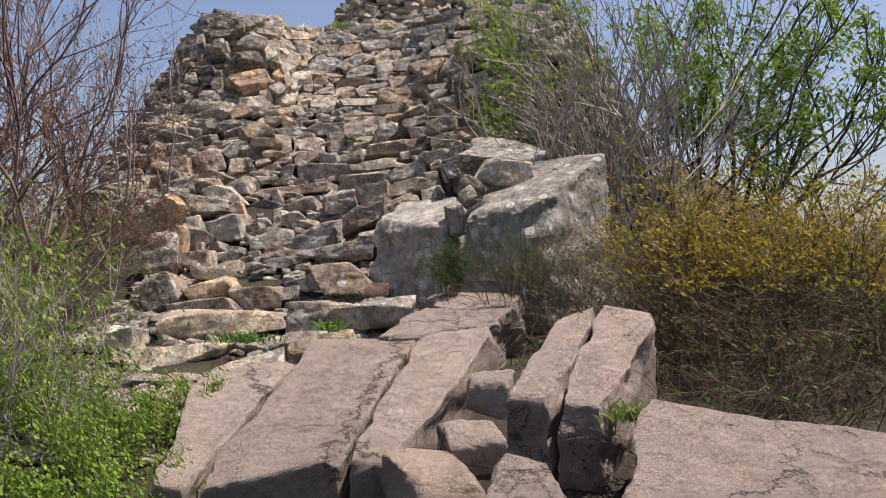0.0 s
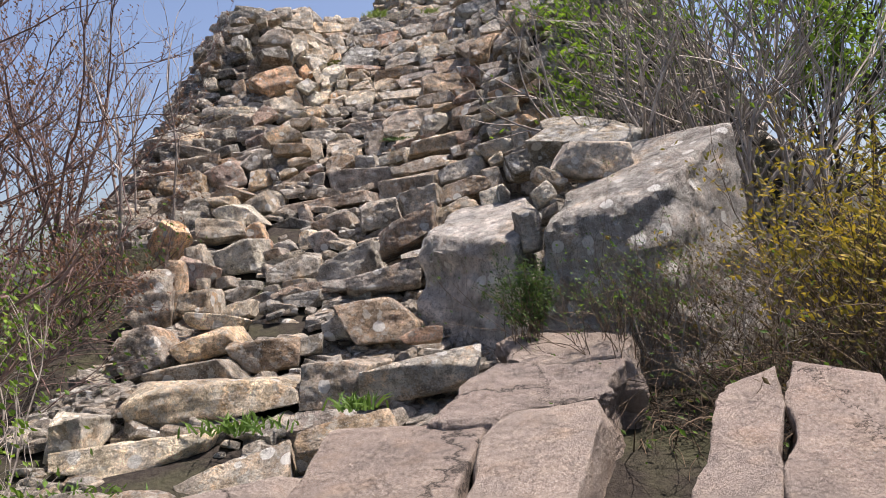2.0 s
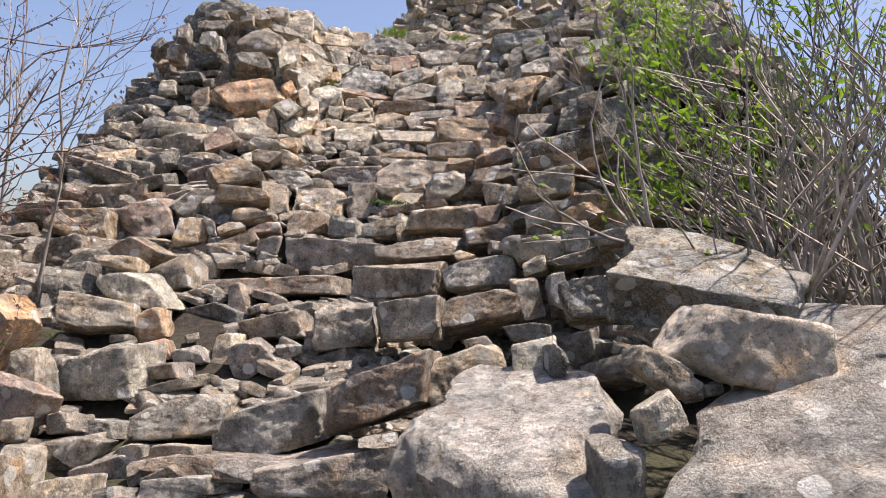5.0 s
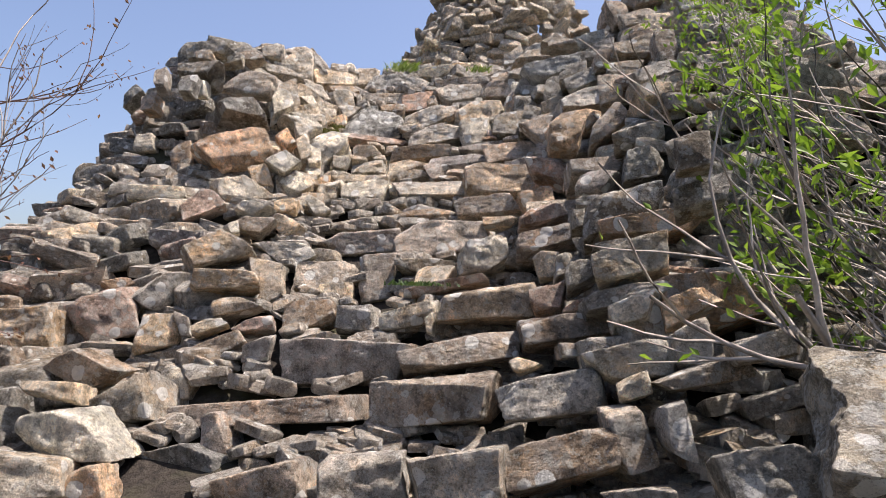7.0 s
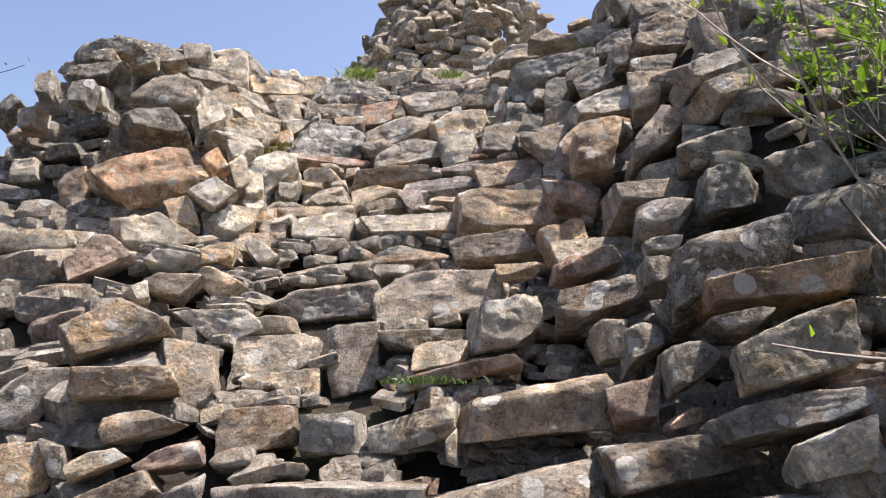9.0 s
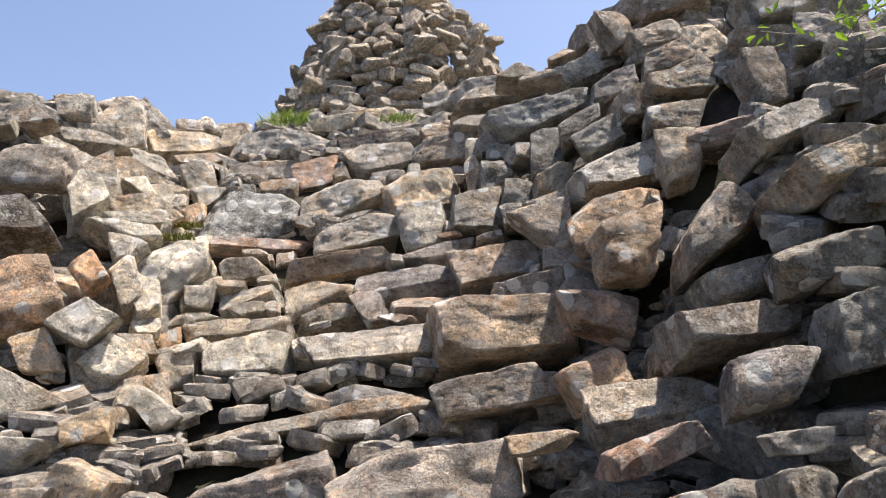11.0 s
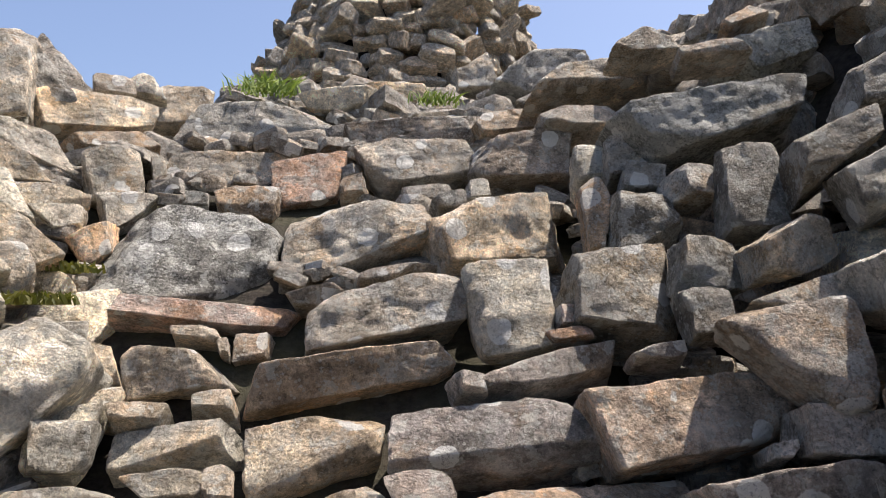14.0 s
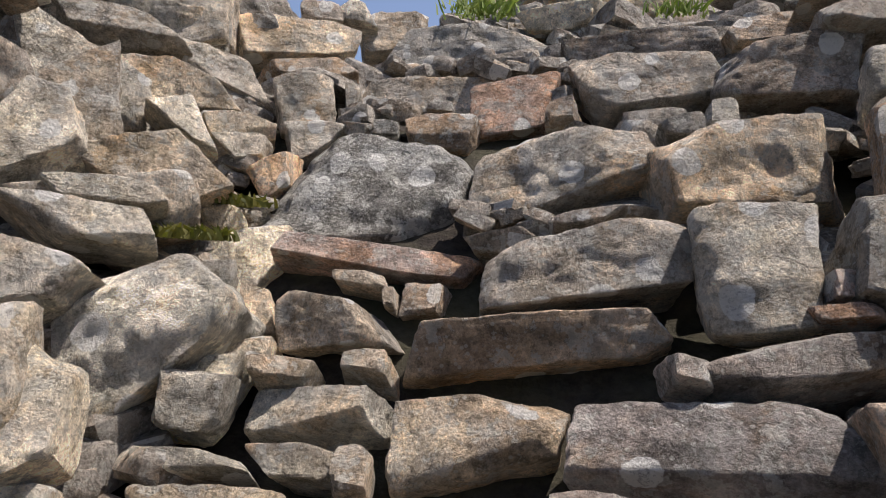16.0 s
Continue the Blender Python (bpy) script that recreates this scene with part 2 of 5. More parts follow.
LEAF_DRY = leaf_mat("withered_leaf", (0.20, 0.14, 0.08), (0.09, 0.085, 0.035))
BUD = leaf_mat("red_bud", (0.17, 0.085, 0.06), (0.26, 0.15, 0.10))
GRASS = leaf_mat("grass_blade", (0.11, 0.18, 0.035), (0.24, 0.30, 0.08))
MOSS = leaf_mat("moss_tuft", (0.07, 0.08, 0.015), (0.15, 0.14, 0.03))


def soil_mat():
    m, t, b = node_mat("stony_soil", 0.95)
    co = t.nodes.new("ShaderNodeTexCoord").outputs["Object"]
    a = tex_noise(t, co, 1.7, 5)
    f = tex_noise(t, co, 28.0, 8, 0.7)
    # soil tone lowered to near-black: deep shade between stones is in this colour
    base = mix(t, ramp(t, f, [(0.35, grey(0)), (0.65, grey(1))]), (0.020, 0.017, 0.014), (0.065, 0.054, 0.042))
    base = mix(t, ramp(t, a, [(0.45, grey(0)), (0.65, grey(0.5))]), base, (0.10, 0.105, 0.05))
    t.links.new(base, b.inputs["Base Color"])
    bp = t.nodes.new("ShaderNodeBump")
    bp.inputs["Strength"].default_value, bp.inputs["Distance"].default_value = 1.0, 0.03
    t.links.new(f, bp.inputs["Height"])
    t.links.new(bp.outputs[0], b.inputs["Normal"])
    return m


SOIL = soil_mat()


# ---- helpers for meshes ----
def mesh_of(name, verts, faces, material, sharp=None):
    me = bpy.data.meshes.new(name)
    me.from_pydata([tuple(p) for p in verts], [], faces)
    me.materials.append(material)
    if sharp is not None:
        me.shade_smooth()
        me.set_sharp_from_angle(angle=radians(sharp))
    me.update()
    return me


def child(name, me, parent, label=""):
    ob = new(name, me)
    ob.parent = parent
    return tagged(ob, label)


def lerp_table(table, v):
    if v <= table[0][0]:
        return table[0][1]
    for (a, p), (b, q) in zip(table, table[1:]):
        if v <= b:
            return p + (q - p) * (v - a) / (b - a)
    return table[-1][1]


def smooth(a, b, v):
    k = min(1.0, max(0.0, (v - a) / (b - a)))
    return k * k * (3 - 2 * k)


# ---- lie of the land ----
STAIR = [(-8, -1.3), (0, -0.02), (2, 0.2), (3, 0.3), (4.5, 0.52), (5.3, 0.76), (6.2, 1.02), (7, 1.32), (7.8, 1.66), (8.7, 2.16), (9.6, 2.70),
         (10.75, 3.38), (11.5, 3.88), (12.4, 4.70), (13, 5.08), (13.8, 5.5), (15.3, 6.1), (17, 6.4), (22, 6.3), (32, 3.0)]
SIDE = [(-8, -1.3), (0, 0.0), (3, 0.35), (5, 0.72), (7, 1.0), (10, 1.8), (13, 2.9), (16, 4.2), (22, 4.2), (32, 2.0)]
LEFT = [(8.3, 1.85), (9.3, 2.4), (10.5, 3.4), (11.1, 3.8), (11.5, 3.98), (12.0, 4.2), (12.4, 4.7), (12.8, 5.0), (15, 5.3)]
RIGHT = [(7.9, 1.9), (8.4, 2.4), (9.0, 2.95), (9.7, 3.7), (10.5, 4.15), (11.7, 4.95), (12.3, 5.3), (14, 5.7), (16, 6.1), (22, 6.2)]


def land(x, y):
    side = lerp_table(SIDE, y) - 0.38 * max(0.0, abs(x + 0.3) - 3.4) ** 1.15
    far = math.hypot(x, y - 10)
    side -= 0.10 * max(0.0, far - 25)
    stair = lerp_table(STAIR, y) - 0.10 * max(0.0, far - 25)
    left = lerp_table(LEFT, y) + 0.45 * smooth(2.7, 3.2, -x) * smooth(11.3, 11.9, y) - 1.4 * max(0.0, -4.0 - x)
    if y > 12.8:
        left -= 0.15 * (y - 12.8)
    right = lerp_table(RIGHT, y - 0.18) + 0.45 * smooth(0.15, 0.7, x) * smooth(8.9, 9.6, y) - 1.5 * max(0.0, x - 1.7)
    k_l = smooth(2.15, 2.6, -x)
    k_r = smooth(-0.05, 0.35, x)
    mound = stair * (1 - k_l) * (1 - k_r) + max(left, side) * k_l + max(right, side) * k_r
    if y < 8.0:
        k = smooth(2.4, 3.0, abs(x + 0.7))
        mound = stair * (1 - k) + side * k
    return max(mound, side) + 0.05 * noise.noise(Vector((x * 1.6, y * 1.6, 0.0)))


def axis(a, b, step, reach):
    core = list(np.arange(a, b, step))
    out, d, p = [], step, 0.0
    while p < reach:
        d *= 1.35
        p += d
        out.append(p)
    return [a - p for p in reversed(out)] + core + [core[-1] + p for p in out]


xs, ys = axis(-7.0, 6.5, 0.13, 900), axis(-3.0, 21.0, 0.13, 900)
gv = [(x, y, land(x, y) - (0.07 if -2.7 < x < 0.3 and 8.5 < y < 14 else 0.0)) for y in ys for x in xs]
gf = [(j * len(xs) + i, j * len(xs) + i + 1, (j + 1) * len(xs) + i + 1, (j + 1) * len(xs) + i) for j in range(len(ys) - 1) for i in range(len(xs) - 1)]
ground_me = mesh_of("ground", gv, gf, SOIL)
ground_me.shade_smooth()
tagged(new("ground", ground_me), "dark stony hillside soil with litter under the rubble", "ground", kind="structure")


# ---- rocks ----
def cube_grid(n):
    index, verts, faces = {}, [], []

    def vid(p):
        if p not in index:
            index[p] = len(verts)
            verts.append(p)
        return index[p]

    for ax in range(3):
        for side in (0, n):
            for i in range(n):
                for j in range(n):
                    q = []
                    for a, b in ((i, j), (i + 1, j), (i + 1, j + 1), (i, j + 1)):
                        p = [0, 0, 0]
                        p[ax], p[(ax + 1) % 3], p[(ax + 2) % 3] = side, a, b
                        q.append(vid(tuple(p)))
                    faces.append(q if side else q[::-1])
    return np.array(verts, float) / n * 2 - 1, faces


GRIDS = {n: cube_grid(n) for n in (4, 7, 12, 18, 26, 34, 50)}


def rock(name, w, h, d, material, seed, n=6, taper=0.0, skew=0.0, wedge=0.0, square=14.0, cuts=8, rough=1.0):
    """A broken block: a box whose faces are split off at uneven angles, chipped at corners, with bedding ledges."""
    r = random.Random(seed)
    p, faces = GRIDS[n]
    p = p / np.linalg.norm(p, axis=1)[:, None]
    planes = []
    for ax in range(3):
        for side in (-1, 1):
            nrm = np.array([r.gauss(0, 0.10), r.gauss(0, 0.10), r.gauss(0, 0.08)])
            nrm[ax] = side
            planes.append((nrm / np.linalg.norm(nrm), r.uniform(0.90, 1.0)))
    for _ in range(cuts):
        nrm = np.array([r.choice((-1, 1)) * r.uniform(0.05, 1), r.choice((-1, -1, 1)) * r.uniform(0.05, 1), r.choice((-1, 1)) * r.uniform(0.05, 1)])
        nrm /= np.linalg.norm(nrm)
        planes.append((nrm, np.sum(np.abs(nrm)) * r.uniform(0.68, 0.92)))
    near = np.max(np.stack([np.maximum(p @ nrm, 0) / lim for nrm, lim in planes]), axis=0)
    soft = np.sum(np.stack([(np.maximum(p @ nrm, 0) / lim / near) ** (square * 3) for nrm, lim in planes]), axis=0) ** (1 / (square * 3)) * near
    p = p / soft[:, None]
    lo, hi = p.min(0), p.max(0)
    p = (p - (lo + hi) / 2) / ((hi - lo) / 2)
    x = p[:, 0] * w / 2 * (1 + taper * p[:, 2]) + skew * p[:, 2] * h / 2
    z = p[:, 2] * h / 2 * (1 + wedge * p[:, 0])
    y = p[:, 1] * d / 2
    q = np.stack([x, y, z], 1)
    amp = 0.06 * min(w, h, d) * rough
    o = Vector((r.uniform(0, 90), r.uniform(0, 90), r.uniform(0, 90)))
    f = 1.5 / max(0.12, min(w, h, d) * 1.6)
    out = []
    for a, b in zip(q, p):
        v = Vector(a)
        k = noise.noise(v * f + o) * 0.8 + noise.noise(v * f * 2.7 + o) * 0.45
        k += (abs(noise.noise(v * f * 5.5 + o)) - 0.2) * 0.8 - max(0.0, noise.noise(v * f * 1.9 - o) - 0.25) * 2.2
        ledge = noise.noise(Vector((v.x * 1.2, v.y * 1.2, v.z * 16)) + o) * 0.5
        nb = Vector(b).normalized()
        out.append(v + nb * amp * k + Vector((nb.x, nb.y, 0)) * amp * ledge)
    return mesh_of(name, out, faces, material, 22)


def set_of_stones(name, label, category="stone wall"):
    return tagged(new(name), label, category, kind="structure")


stones_low = set_of_stones("lower_steps", "uneven lower flight of grey and tan rubble steps", "stone steps")
stones_mid = set_of_stones("middle_steps", "steep middle flight of rough rubble steps between piled stones", "stone steps")
stones_upper = set_of_stones("upper_steps", "steep upper flight of lichen-spotted dry stone steps", "stone steps")
stones_left = set_of_stones("wall_left", "leaning dry stone wall of piled grey rubble with a rusty block")
stones_right = set_of_stones("wall_right", "collapsed dry stone wall of piled grey rubble behind bushes")
placed = []
count = 0


def S(tone, x, y, z, w, h, d, tilt, taper=0.0, skew=0.0, wedge=0.0, lean=0.0):
    """One stone of a course: centre of its face, size, tilt along the course, how its face departs from a rectangle, and its lean into the slope."""
    global count
    count += 1
    r = random.Random(count)
    w, h = w * 1.06, h * 1.06
    n = 34 if w > 0.46 else 26 if w > 0.3 else 18 if w > 0.2 else 12 if w > 0.12 else 7
    me = rock("stone", w, h, d, STONE[tone], count, n, taper, skew, wedge, square=r.uniform(8, 22), cuts=r.randint(5, 9))
    ob = child("stone", me, course)
    ob.matrix_basis = pose(x, y, z, 0, -tilt, r.uniform(-9, 9) + 28 * smooth(1.9, 2.4, -x) * (1 - smooth(2.9, 3.4, -x)) * smooth(8.5, 9.5, y)) @ pose(0, 0, 0, -lean + r.uniform(-4, 4)) @ pose(0, d / 2, 0)
    placed.append((x, y, z, w, h))


# ---- the courses of steps and walls, stone by stone ----
course = stones_low
S("p", -1.72, 8.56, 2.21, 0.94, 0.14, 0.60, 6, 0.03, -0.07, 0.10, 9)
S("b", -0.95, 8.48, 2.29, 0.60, 0.23, 0.57, 8, 0.02, 0.01, 0.11, 9)
S("g", -0.40, 8.16, 2.36, 0.41, 0.18, 0.40, 13, 0.11, -0.14, 0.01, 9)
S("b", -1.54, 8.07, 1.97, 0.41, 0.16, 0.40, 9, 0.03, 0.01, 0.24, 9)
S("g", -1.13, 7.90, 2.02, 0.36, 0.26, 0.35, 11, -0.01, 0.07, 0.11, 9)
S("g", -0.75, 7.73, 2.10, 0.38, 0.22, 0.36, 7, 0.00, -0.04, 0.08, 9)
S("b", -0.36, 7.86, 2.17, 0.43, 0.18, 0.41, 19, 0.03, 0.27, -0.13, 9)
S("d", -2.09, 8.37, 1.95, 0.51, 0.20, 0.49, 21, -0.11, -0.34, -0.13, 9)
S("p", -1.92, 8.48, 2.09, 0.13, 0.21, 0.19, 13, -0.22, -0.14, 0.03, 9)
S("t", -1.77, 7.93, 1.84, 0.16, 0.19, 0.19, 5, -0.05, 0.04, -0.00, 9)
S("p", -1.58, 7.79, 1.81, 0.22, 0.20, 0.21, 26, -0.13, -0.28, -0.04, 9)
S("g", -1.95, 7.85, 1.79, 0.17, 0.12, 0.19, 16, -0.08, -0.30, 0.18, 9)
S("o", -2.27, 8.02, 1.93, 0.16, 0.18, 0.19, 23, -0.02, 0.14, 0.12, 9)
S("r", -2.12, 7.81, 1.81, 0.16, 0.12, 0.19, 20, 0.01, 0.09, 0.07, 9)
S("t", -2.53, 7.87, 1.99, 0.40, 0.22, 0.39, 1, -0.03, -0.09, -0.23, 9)
S("w", -2.50, 8.16, 2.13, 0.36, 0.23, 0.35, 4, -0.17, -0.80, 0.09, 9)
S("w", -2.68, 8.40, 2.27, 0.27, 0.09, 0.26, -2, 0.11, -0.80, 0.17, 9)
S("t", -2.44, 8.54, 2.21, 0.37, 0.18, 0.36, 19, 0.16, -0.29, 0.43, 9)
S("t", -2.29, 8.81, 2.29, 0.17, 0.18, 0.19, 1, 0.02, -0.08, -0.20, 9)
S("b", -2.73, 8.66, 2.36, 0.25, 0.23, 0.24, 29, -0.08, -0.80, 0.02, 9)
S("r", -2.92, 9.25, 2.62, 0.36, 0.29, 0.34, 18, 0.14, -0.07, 0.04, 9)
S("t", -3.41, 9.03, 2.54, 0.50, 0.21, 0.48, -1, 0.04, -0.12, 0.26, 9)
S("t", -2.47, 7.21, 1.69, 0.20, 0.32, 0.19, 25, -0.16, 0.28, -0.17, 9)
S("w", -2.29, 7.44, 1.68, 0.45, 0.26, 0.43, 18, -0.01, 0.04, 0.07, 9)
S("p", -2.03, 7.61, 1.72, 0.26, 0.09, 0.25, 9, 0.00, -0.33, -0.04, 9)
S("t", -1.87, 7.48, 1.68, 0.34, 0.06, 0.33, 18, 0.05, -0.32, 0.06, 9)
S("g", -1.70, 7.13, 1.58, 0.46, 0.18, 0.44, 11, 0.04, 0.01, 0.27, 9)
S("g", -1.26, 7.13, 1.60, 0.54, 0.23, 0.52, 19, 0.05, 0.29, 0.10, 9)
S("p", -0.74, 6.87, 1.82, 0.48, 0.21, 0.46, 25, 0.09, 0.50, 0.08, 9)
S("g", -0.71, 6.81, 1.64, 0.16, 0.06, 0.19, 9, 0.12, -0.22, 0.17, 9)
S("t", -0.39, 7.03, 1.90, 0.35, 0.24, 0.33, 15, 0.05, 0.13, 0.10, 9)
S("w", -0.12, 6.91, 2.00, 0.16, 0.19, 0.19, 9, 0.08, 0.09, -0.01, 9)
S("d", -0.02, 6.77, 2.02, 0.07, 0.11, 0.19, -15, 0.14, -0.29, -0.09, 9)
S("b", -2.22, 7.14, 1.53, 0.14, 0.09, 0.19, 14, 0.06, 0.05, 0.06, 9)
S("g", -2.08, 7.06, 1.43, 0.16, 0.13, 0.19, 42, -0.02, -0.71, -0.31, 9)
S("p", -1.91, 7.02, 1.35, 0.29, 0.18, 0.28, 13, 0.04, 0.08, 0.22, 9)
S("g", -1.58, 6.85, 1.40, 0.19, 0.09, 0.19, 27, -0.14, -0.50, 0.01, 9)
S("g", -1.81, 7.04, 1.45, 0.13, 0.09, 0.19, 5, 0.10, -0.01, -0.00, 9)
S("t", -1.60, 6.96, 1.49, 0.20, 0.07, 0.19, 3, -0.00, -0.04, 0.09, 9)
S("p", -1.30, 6.88, 1.46, 0.34, 0.09, 0.33, 3, 0.02, -0.11, -0.00, 9)
S("p", -0.89, 6.77, 1.48, 0.57, 0.19, 0.55, 9, 0.02, 0.04, 0.19, 9)
S("g", -1.00, 6.87, 1.51, 0.14, 0.05, 0.19, 8, 0.00, 0.05, 0.11, 9)
S("w", -2.30, 6.91, 1.53, 0.06, 0.11, 0.19, 5, 0.11, 0.05, -0.00, 9)
S("t", -2.18, 6.78, 1.41, 0.10, 0.19, 0.19, 9, -0.00, 0.04, -0.04, 9)
S("t", -2.02, 6.77, 1.32, 0.26, 0.13, 0.25, 12, 0.06, 0.00, 0.22, 9)
S("o", 0.34, 8.45, 2.80, 0.47, 0.27, 0.46, 12, -0.38, -0.80, -0.02, 9)
S("t", 0.34, 7.81, 2.61, 0.23, 0.09, 0.22, 15, -0.03, -0.11, 0.08, 9)
S("g", 0.01, 8.31, 2.66, 0.22, 0.19, 0.21, 16, 0.08, -0.02, 0.51, 9)
S("g", -0.11, 8.30, 2.56, 0.28, 0.13, 0.27, 9, -0.13, -0.58, -0.06, 9)
S("g", 0.17, 7.96, 2.49, 0.31, 0.09, 0.30, 19, -0.01, -0.80, 0.24, 9)
S("t", -0.07, 8.05, 2.43, 0.15, 0.09, 0.19, 18, 0.02, 0.01, 0.18, 9)
S("b", -0.09, 7.94, 2.26, 0.16, 0.25, 0.19, 13, 0.01, -0.00, 0.04, 9)
S("g", 0.04, 7.84, 2.30, 0.11, 0.19, 0.19, 4, -0.14, -0.09, 0.20, 9)
S("d", 0.17, 7.12, 2.28, 0.31, 0.19, 0.29, 9, -0.24, -0.53, 0.04, 9)
S("w", 0.28, 6.24, 2.06, 0.12, 0.10, 0.19, -13, 0.44, -0.80, -0.31, 9)
S("g", -0.11, 7.72, 2.07, 0.23, 0.09, 0.22, 8, 0.07, -0.12, 0.18, 9)
S("g", -0.34, 7.29, 2.02, 0.14, 0.08, 0.19, 10, 0.01, -0.28, 0.19, 9)
S("g", -2.14, 7.08, 1.40, 0.27, 0.15, 0.26, 11, 0.05, -0.01, 0.12, 9)
S("g", -1.93, 7.05, 1.35, 0.31, 0.14, 0.29, 11, 0.06, 0.13, 0.36, 9)
S("d", -2.14, 7.23, 1.50, 0.32, 0.09, 0.31, 2, -0.00, 0.06, -0.00, 9)
S("p", -1.42, 6.91, 1.45, 0.57, 0.09, 0.55, 2, -0.01, -0.28, 0.11, 9)
S("g", -1.54, 6.81, 1.38, 0.27, 0.11, 0.26, 4, 0.04, 0.01, 0.26, 9)
S("w", -1.87, 4.96, 0.78, 0.69, 0.14, 0.60, 5, 0.09, -0.03, -0.18, 9)
S("w", -1.64, 5.30, 0.95, 0.92, 0.21, 0.60, 4, -0.04, 0.19, -0.36, 9)
S("g", -1.86, 5.63, 1.07, 0.51, 0.12, 0.49, 3, -0.12, -0.46, 0.05, 9)
S("b", -1.49, 5.85, 1.10, 0.38, 0.20, 0.36, 2, 0.05, -0.10, -0.01, 9)
S("t", -1.91, 6.01, 1.17, 0.38, 0.15, 0.37, 18, 0.12, -0.41, 0.09, 9)
S("b", -1.01, 5.35, 1.00, 0.46, 0.24, 0.44, 4, 0.05, 0.18, 0.02, 9)
S("t", -0.52, 5.29, 1.04, 0.64, 0.20, 0.60, 10, 0.01, 0.06, 0.04, 9)
S("t", -1.31, 4.79, 0.74, 0.54, 0.17, 0.52, 10, 0.06, 0.11, 0.60, 62)
S("t", -1.27, 5.99, 1.14, 0.17, 0.11, 0.19, 6, 0.01, 0.17, 0.09, 9)
S("t", -1.70, 6.69, 1.19, 0.56, 0.16, 0.54, -0, 0.04, 0.06, 0.06, 9)
S("b", -2.32, 5.97, 1.15, 0.31, 0.33, 0.30, 14, -0.26, 0.01, -0.12, 9)
S("b", -2.58, 6.59, 1.45, 0.36, 0.44, 0.34, 8, 0.03, 0.04, 0.14, 9)
S("o", -2.43, 6.71, 1.49, 0.11, 0.44, 0.19, 2, 0.19, 0.04, -0.04, 9)
S("t", -2.25, 6.63, 1.39, 0.24, 0.21, 0.23, -1, 0.00, -0.07, 0.06, 9)
S("r", -2.42, 7.03, 1.61, 0.23, 0.22, 0.22, -15, 0.27, -0.01, -0.06, 9)
S("o", -2.84, 7.41, 1.87, 0.32, 0.23, 0.31, 61, 0.02, 0.09, -0.06, 9)
S("t", -2.01, 6.38, 1.29, 0.36, 0.10, 0.34, -5, 0.09, 0.32, -0.10, 9)
S("b", -0.83, 6.05, 1.26, 0.39, 0.28, 0.37, 10, -0.13, -0.58, -0.11, 9)
S("g", -1.12, 6.10, 1.23, 0.19, 0.15, 0.19, 14, -0.02, 0.10, 0.15, 9)
S("r", -0.54, 5.75, 1.19, 0.24, 0.08, 0.23, 5, 0.01, -0.10, 0.24, 9)
S("p", -1.49, 6.91, 1.46, 0.44, 0.08, 0.42, 2, -0.08, -0.06, 0.05, 9)
S("w", -2.25, 5.04, 0.87, 0.25, 0.23, 0.24, 6, 0.02, 0.20, -0.11, 9)
S("t", -0.78, 4.86, 0.93, 0.50, 0.14, 0.42, 4, 0.05, 0.1, 0.1, 60)
S("b", -1.75, 4.62, 0.72, 0.46, 0.14, 0.40, 2, 0.05, -0.1, 0.1, 64)
S("p", -0.95, 5.10, 0.90, 0.34, 0.10, 0.36, 3, 0.0, 0.1, 0.0, 60)
course = stones_mid
S("t", -1.71, 10.61, 3.40, 0.70, 0.06, 0.55, 9, -0.03, 0.51, 0.05, 14)
S("b", -1.21, 10.60, 3.44, 0.45, 0.12, 0.36, 5, 0.00, 0.08, 0.14, 14)
S("b", -0.73, 10.43, 3.50, 0.52, 0.15, 0.41, 7, 0.00, -0.01, 0.06, 14)
S("o", -0.39, 10.28, 3.52, 0.23, 0.18, 0.19, 19, 0.01, 0.01, 0.05, 14)
S("b", -0.66, 10.10, 3.34, 0.23, 0.07, 0.18, 4, 0.14, 0.59, -0.04, 14)
S("p", -1.63, 10.28, 3.19, 0.57, 0.21, 0.46, 9, 0.18, -0.47, 0.20, 14)
S("p", -0.98, 10.11, 3.23, 0.78, 0.24, 0.55, 9, 0.01, 0.07, -0.32, 14)
S("w", -0.75, 9.71, 3.07, 0.32, 0.21, 0.26, 12, 0.02, 0.25, -0.05, 14)
S("b", -1.43, 9.82, 2.92, 0.23, 0.33, 0.19, 7, 0.01, 0.06, 0.04, 14)
S("d", -1.11, 9.78, 3.00, 0.40, 0.10, 0.32, 0, 0.02, 0.08, -0.00, 14)
S("t", -1.05, 9.65, 2.94, 0.23, 0.12, 0.19, 6, 0.06, 0.09, -0.08, 14)
S("r", -0.96, 9.49, 2.88, 0.50, 0.07, 0.40, 11, -0.01, 0.18, -0.34, 14)
S("b", -1.80, 9.91, 2.94, 0.42, 0.21, 0.33, 11, 0.02, 0.24, -0.24, 14)
S("w", -1.69, 9.73, 2.82, 0.24, 0.10, 0.19, 2, 0.02, -0.09, 0.23, 14)
S("t", -1.89, 10.08, 3.08, 0.23, 0.10, 0.19, 4, 0.00, -0.13, -0.05, 14)
S("w", -2.06, 9.95, 3.09, 0.29, 0.18, 0.23, 10, 0.29, -0.62, -0.31, 14)
S("t", -2.07, 9.56, 2.88, 0.22, 0.32, 0.18, -3, 0.10, -0.25, -0.24, 14)
S("g", -2.44, 9.57, 3.07, 0.34, 0.21, 0.27, 23, -0.29, -0.60, 0.06, 14)
S("t", -2.27, 9.24, 2.86, 0.44, 0.13, 0.35, 4, 0.00, -0.31, -0.00, 14)
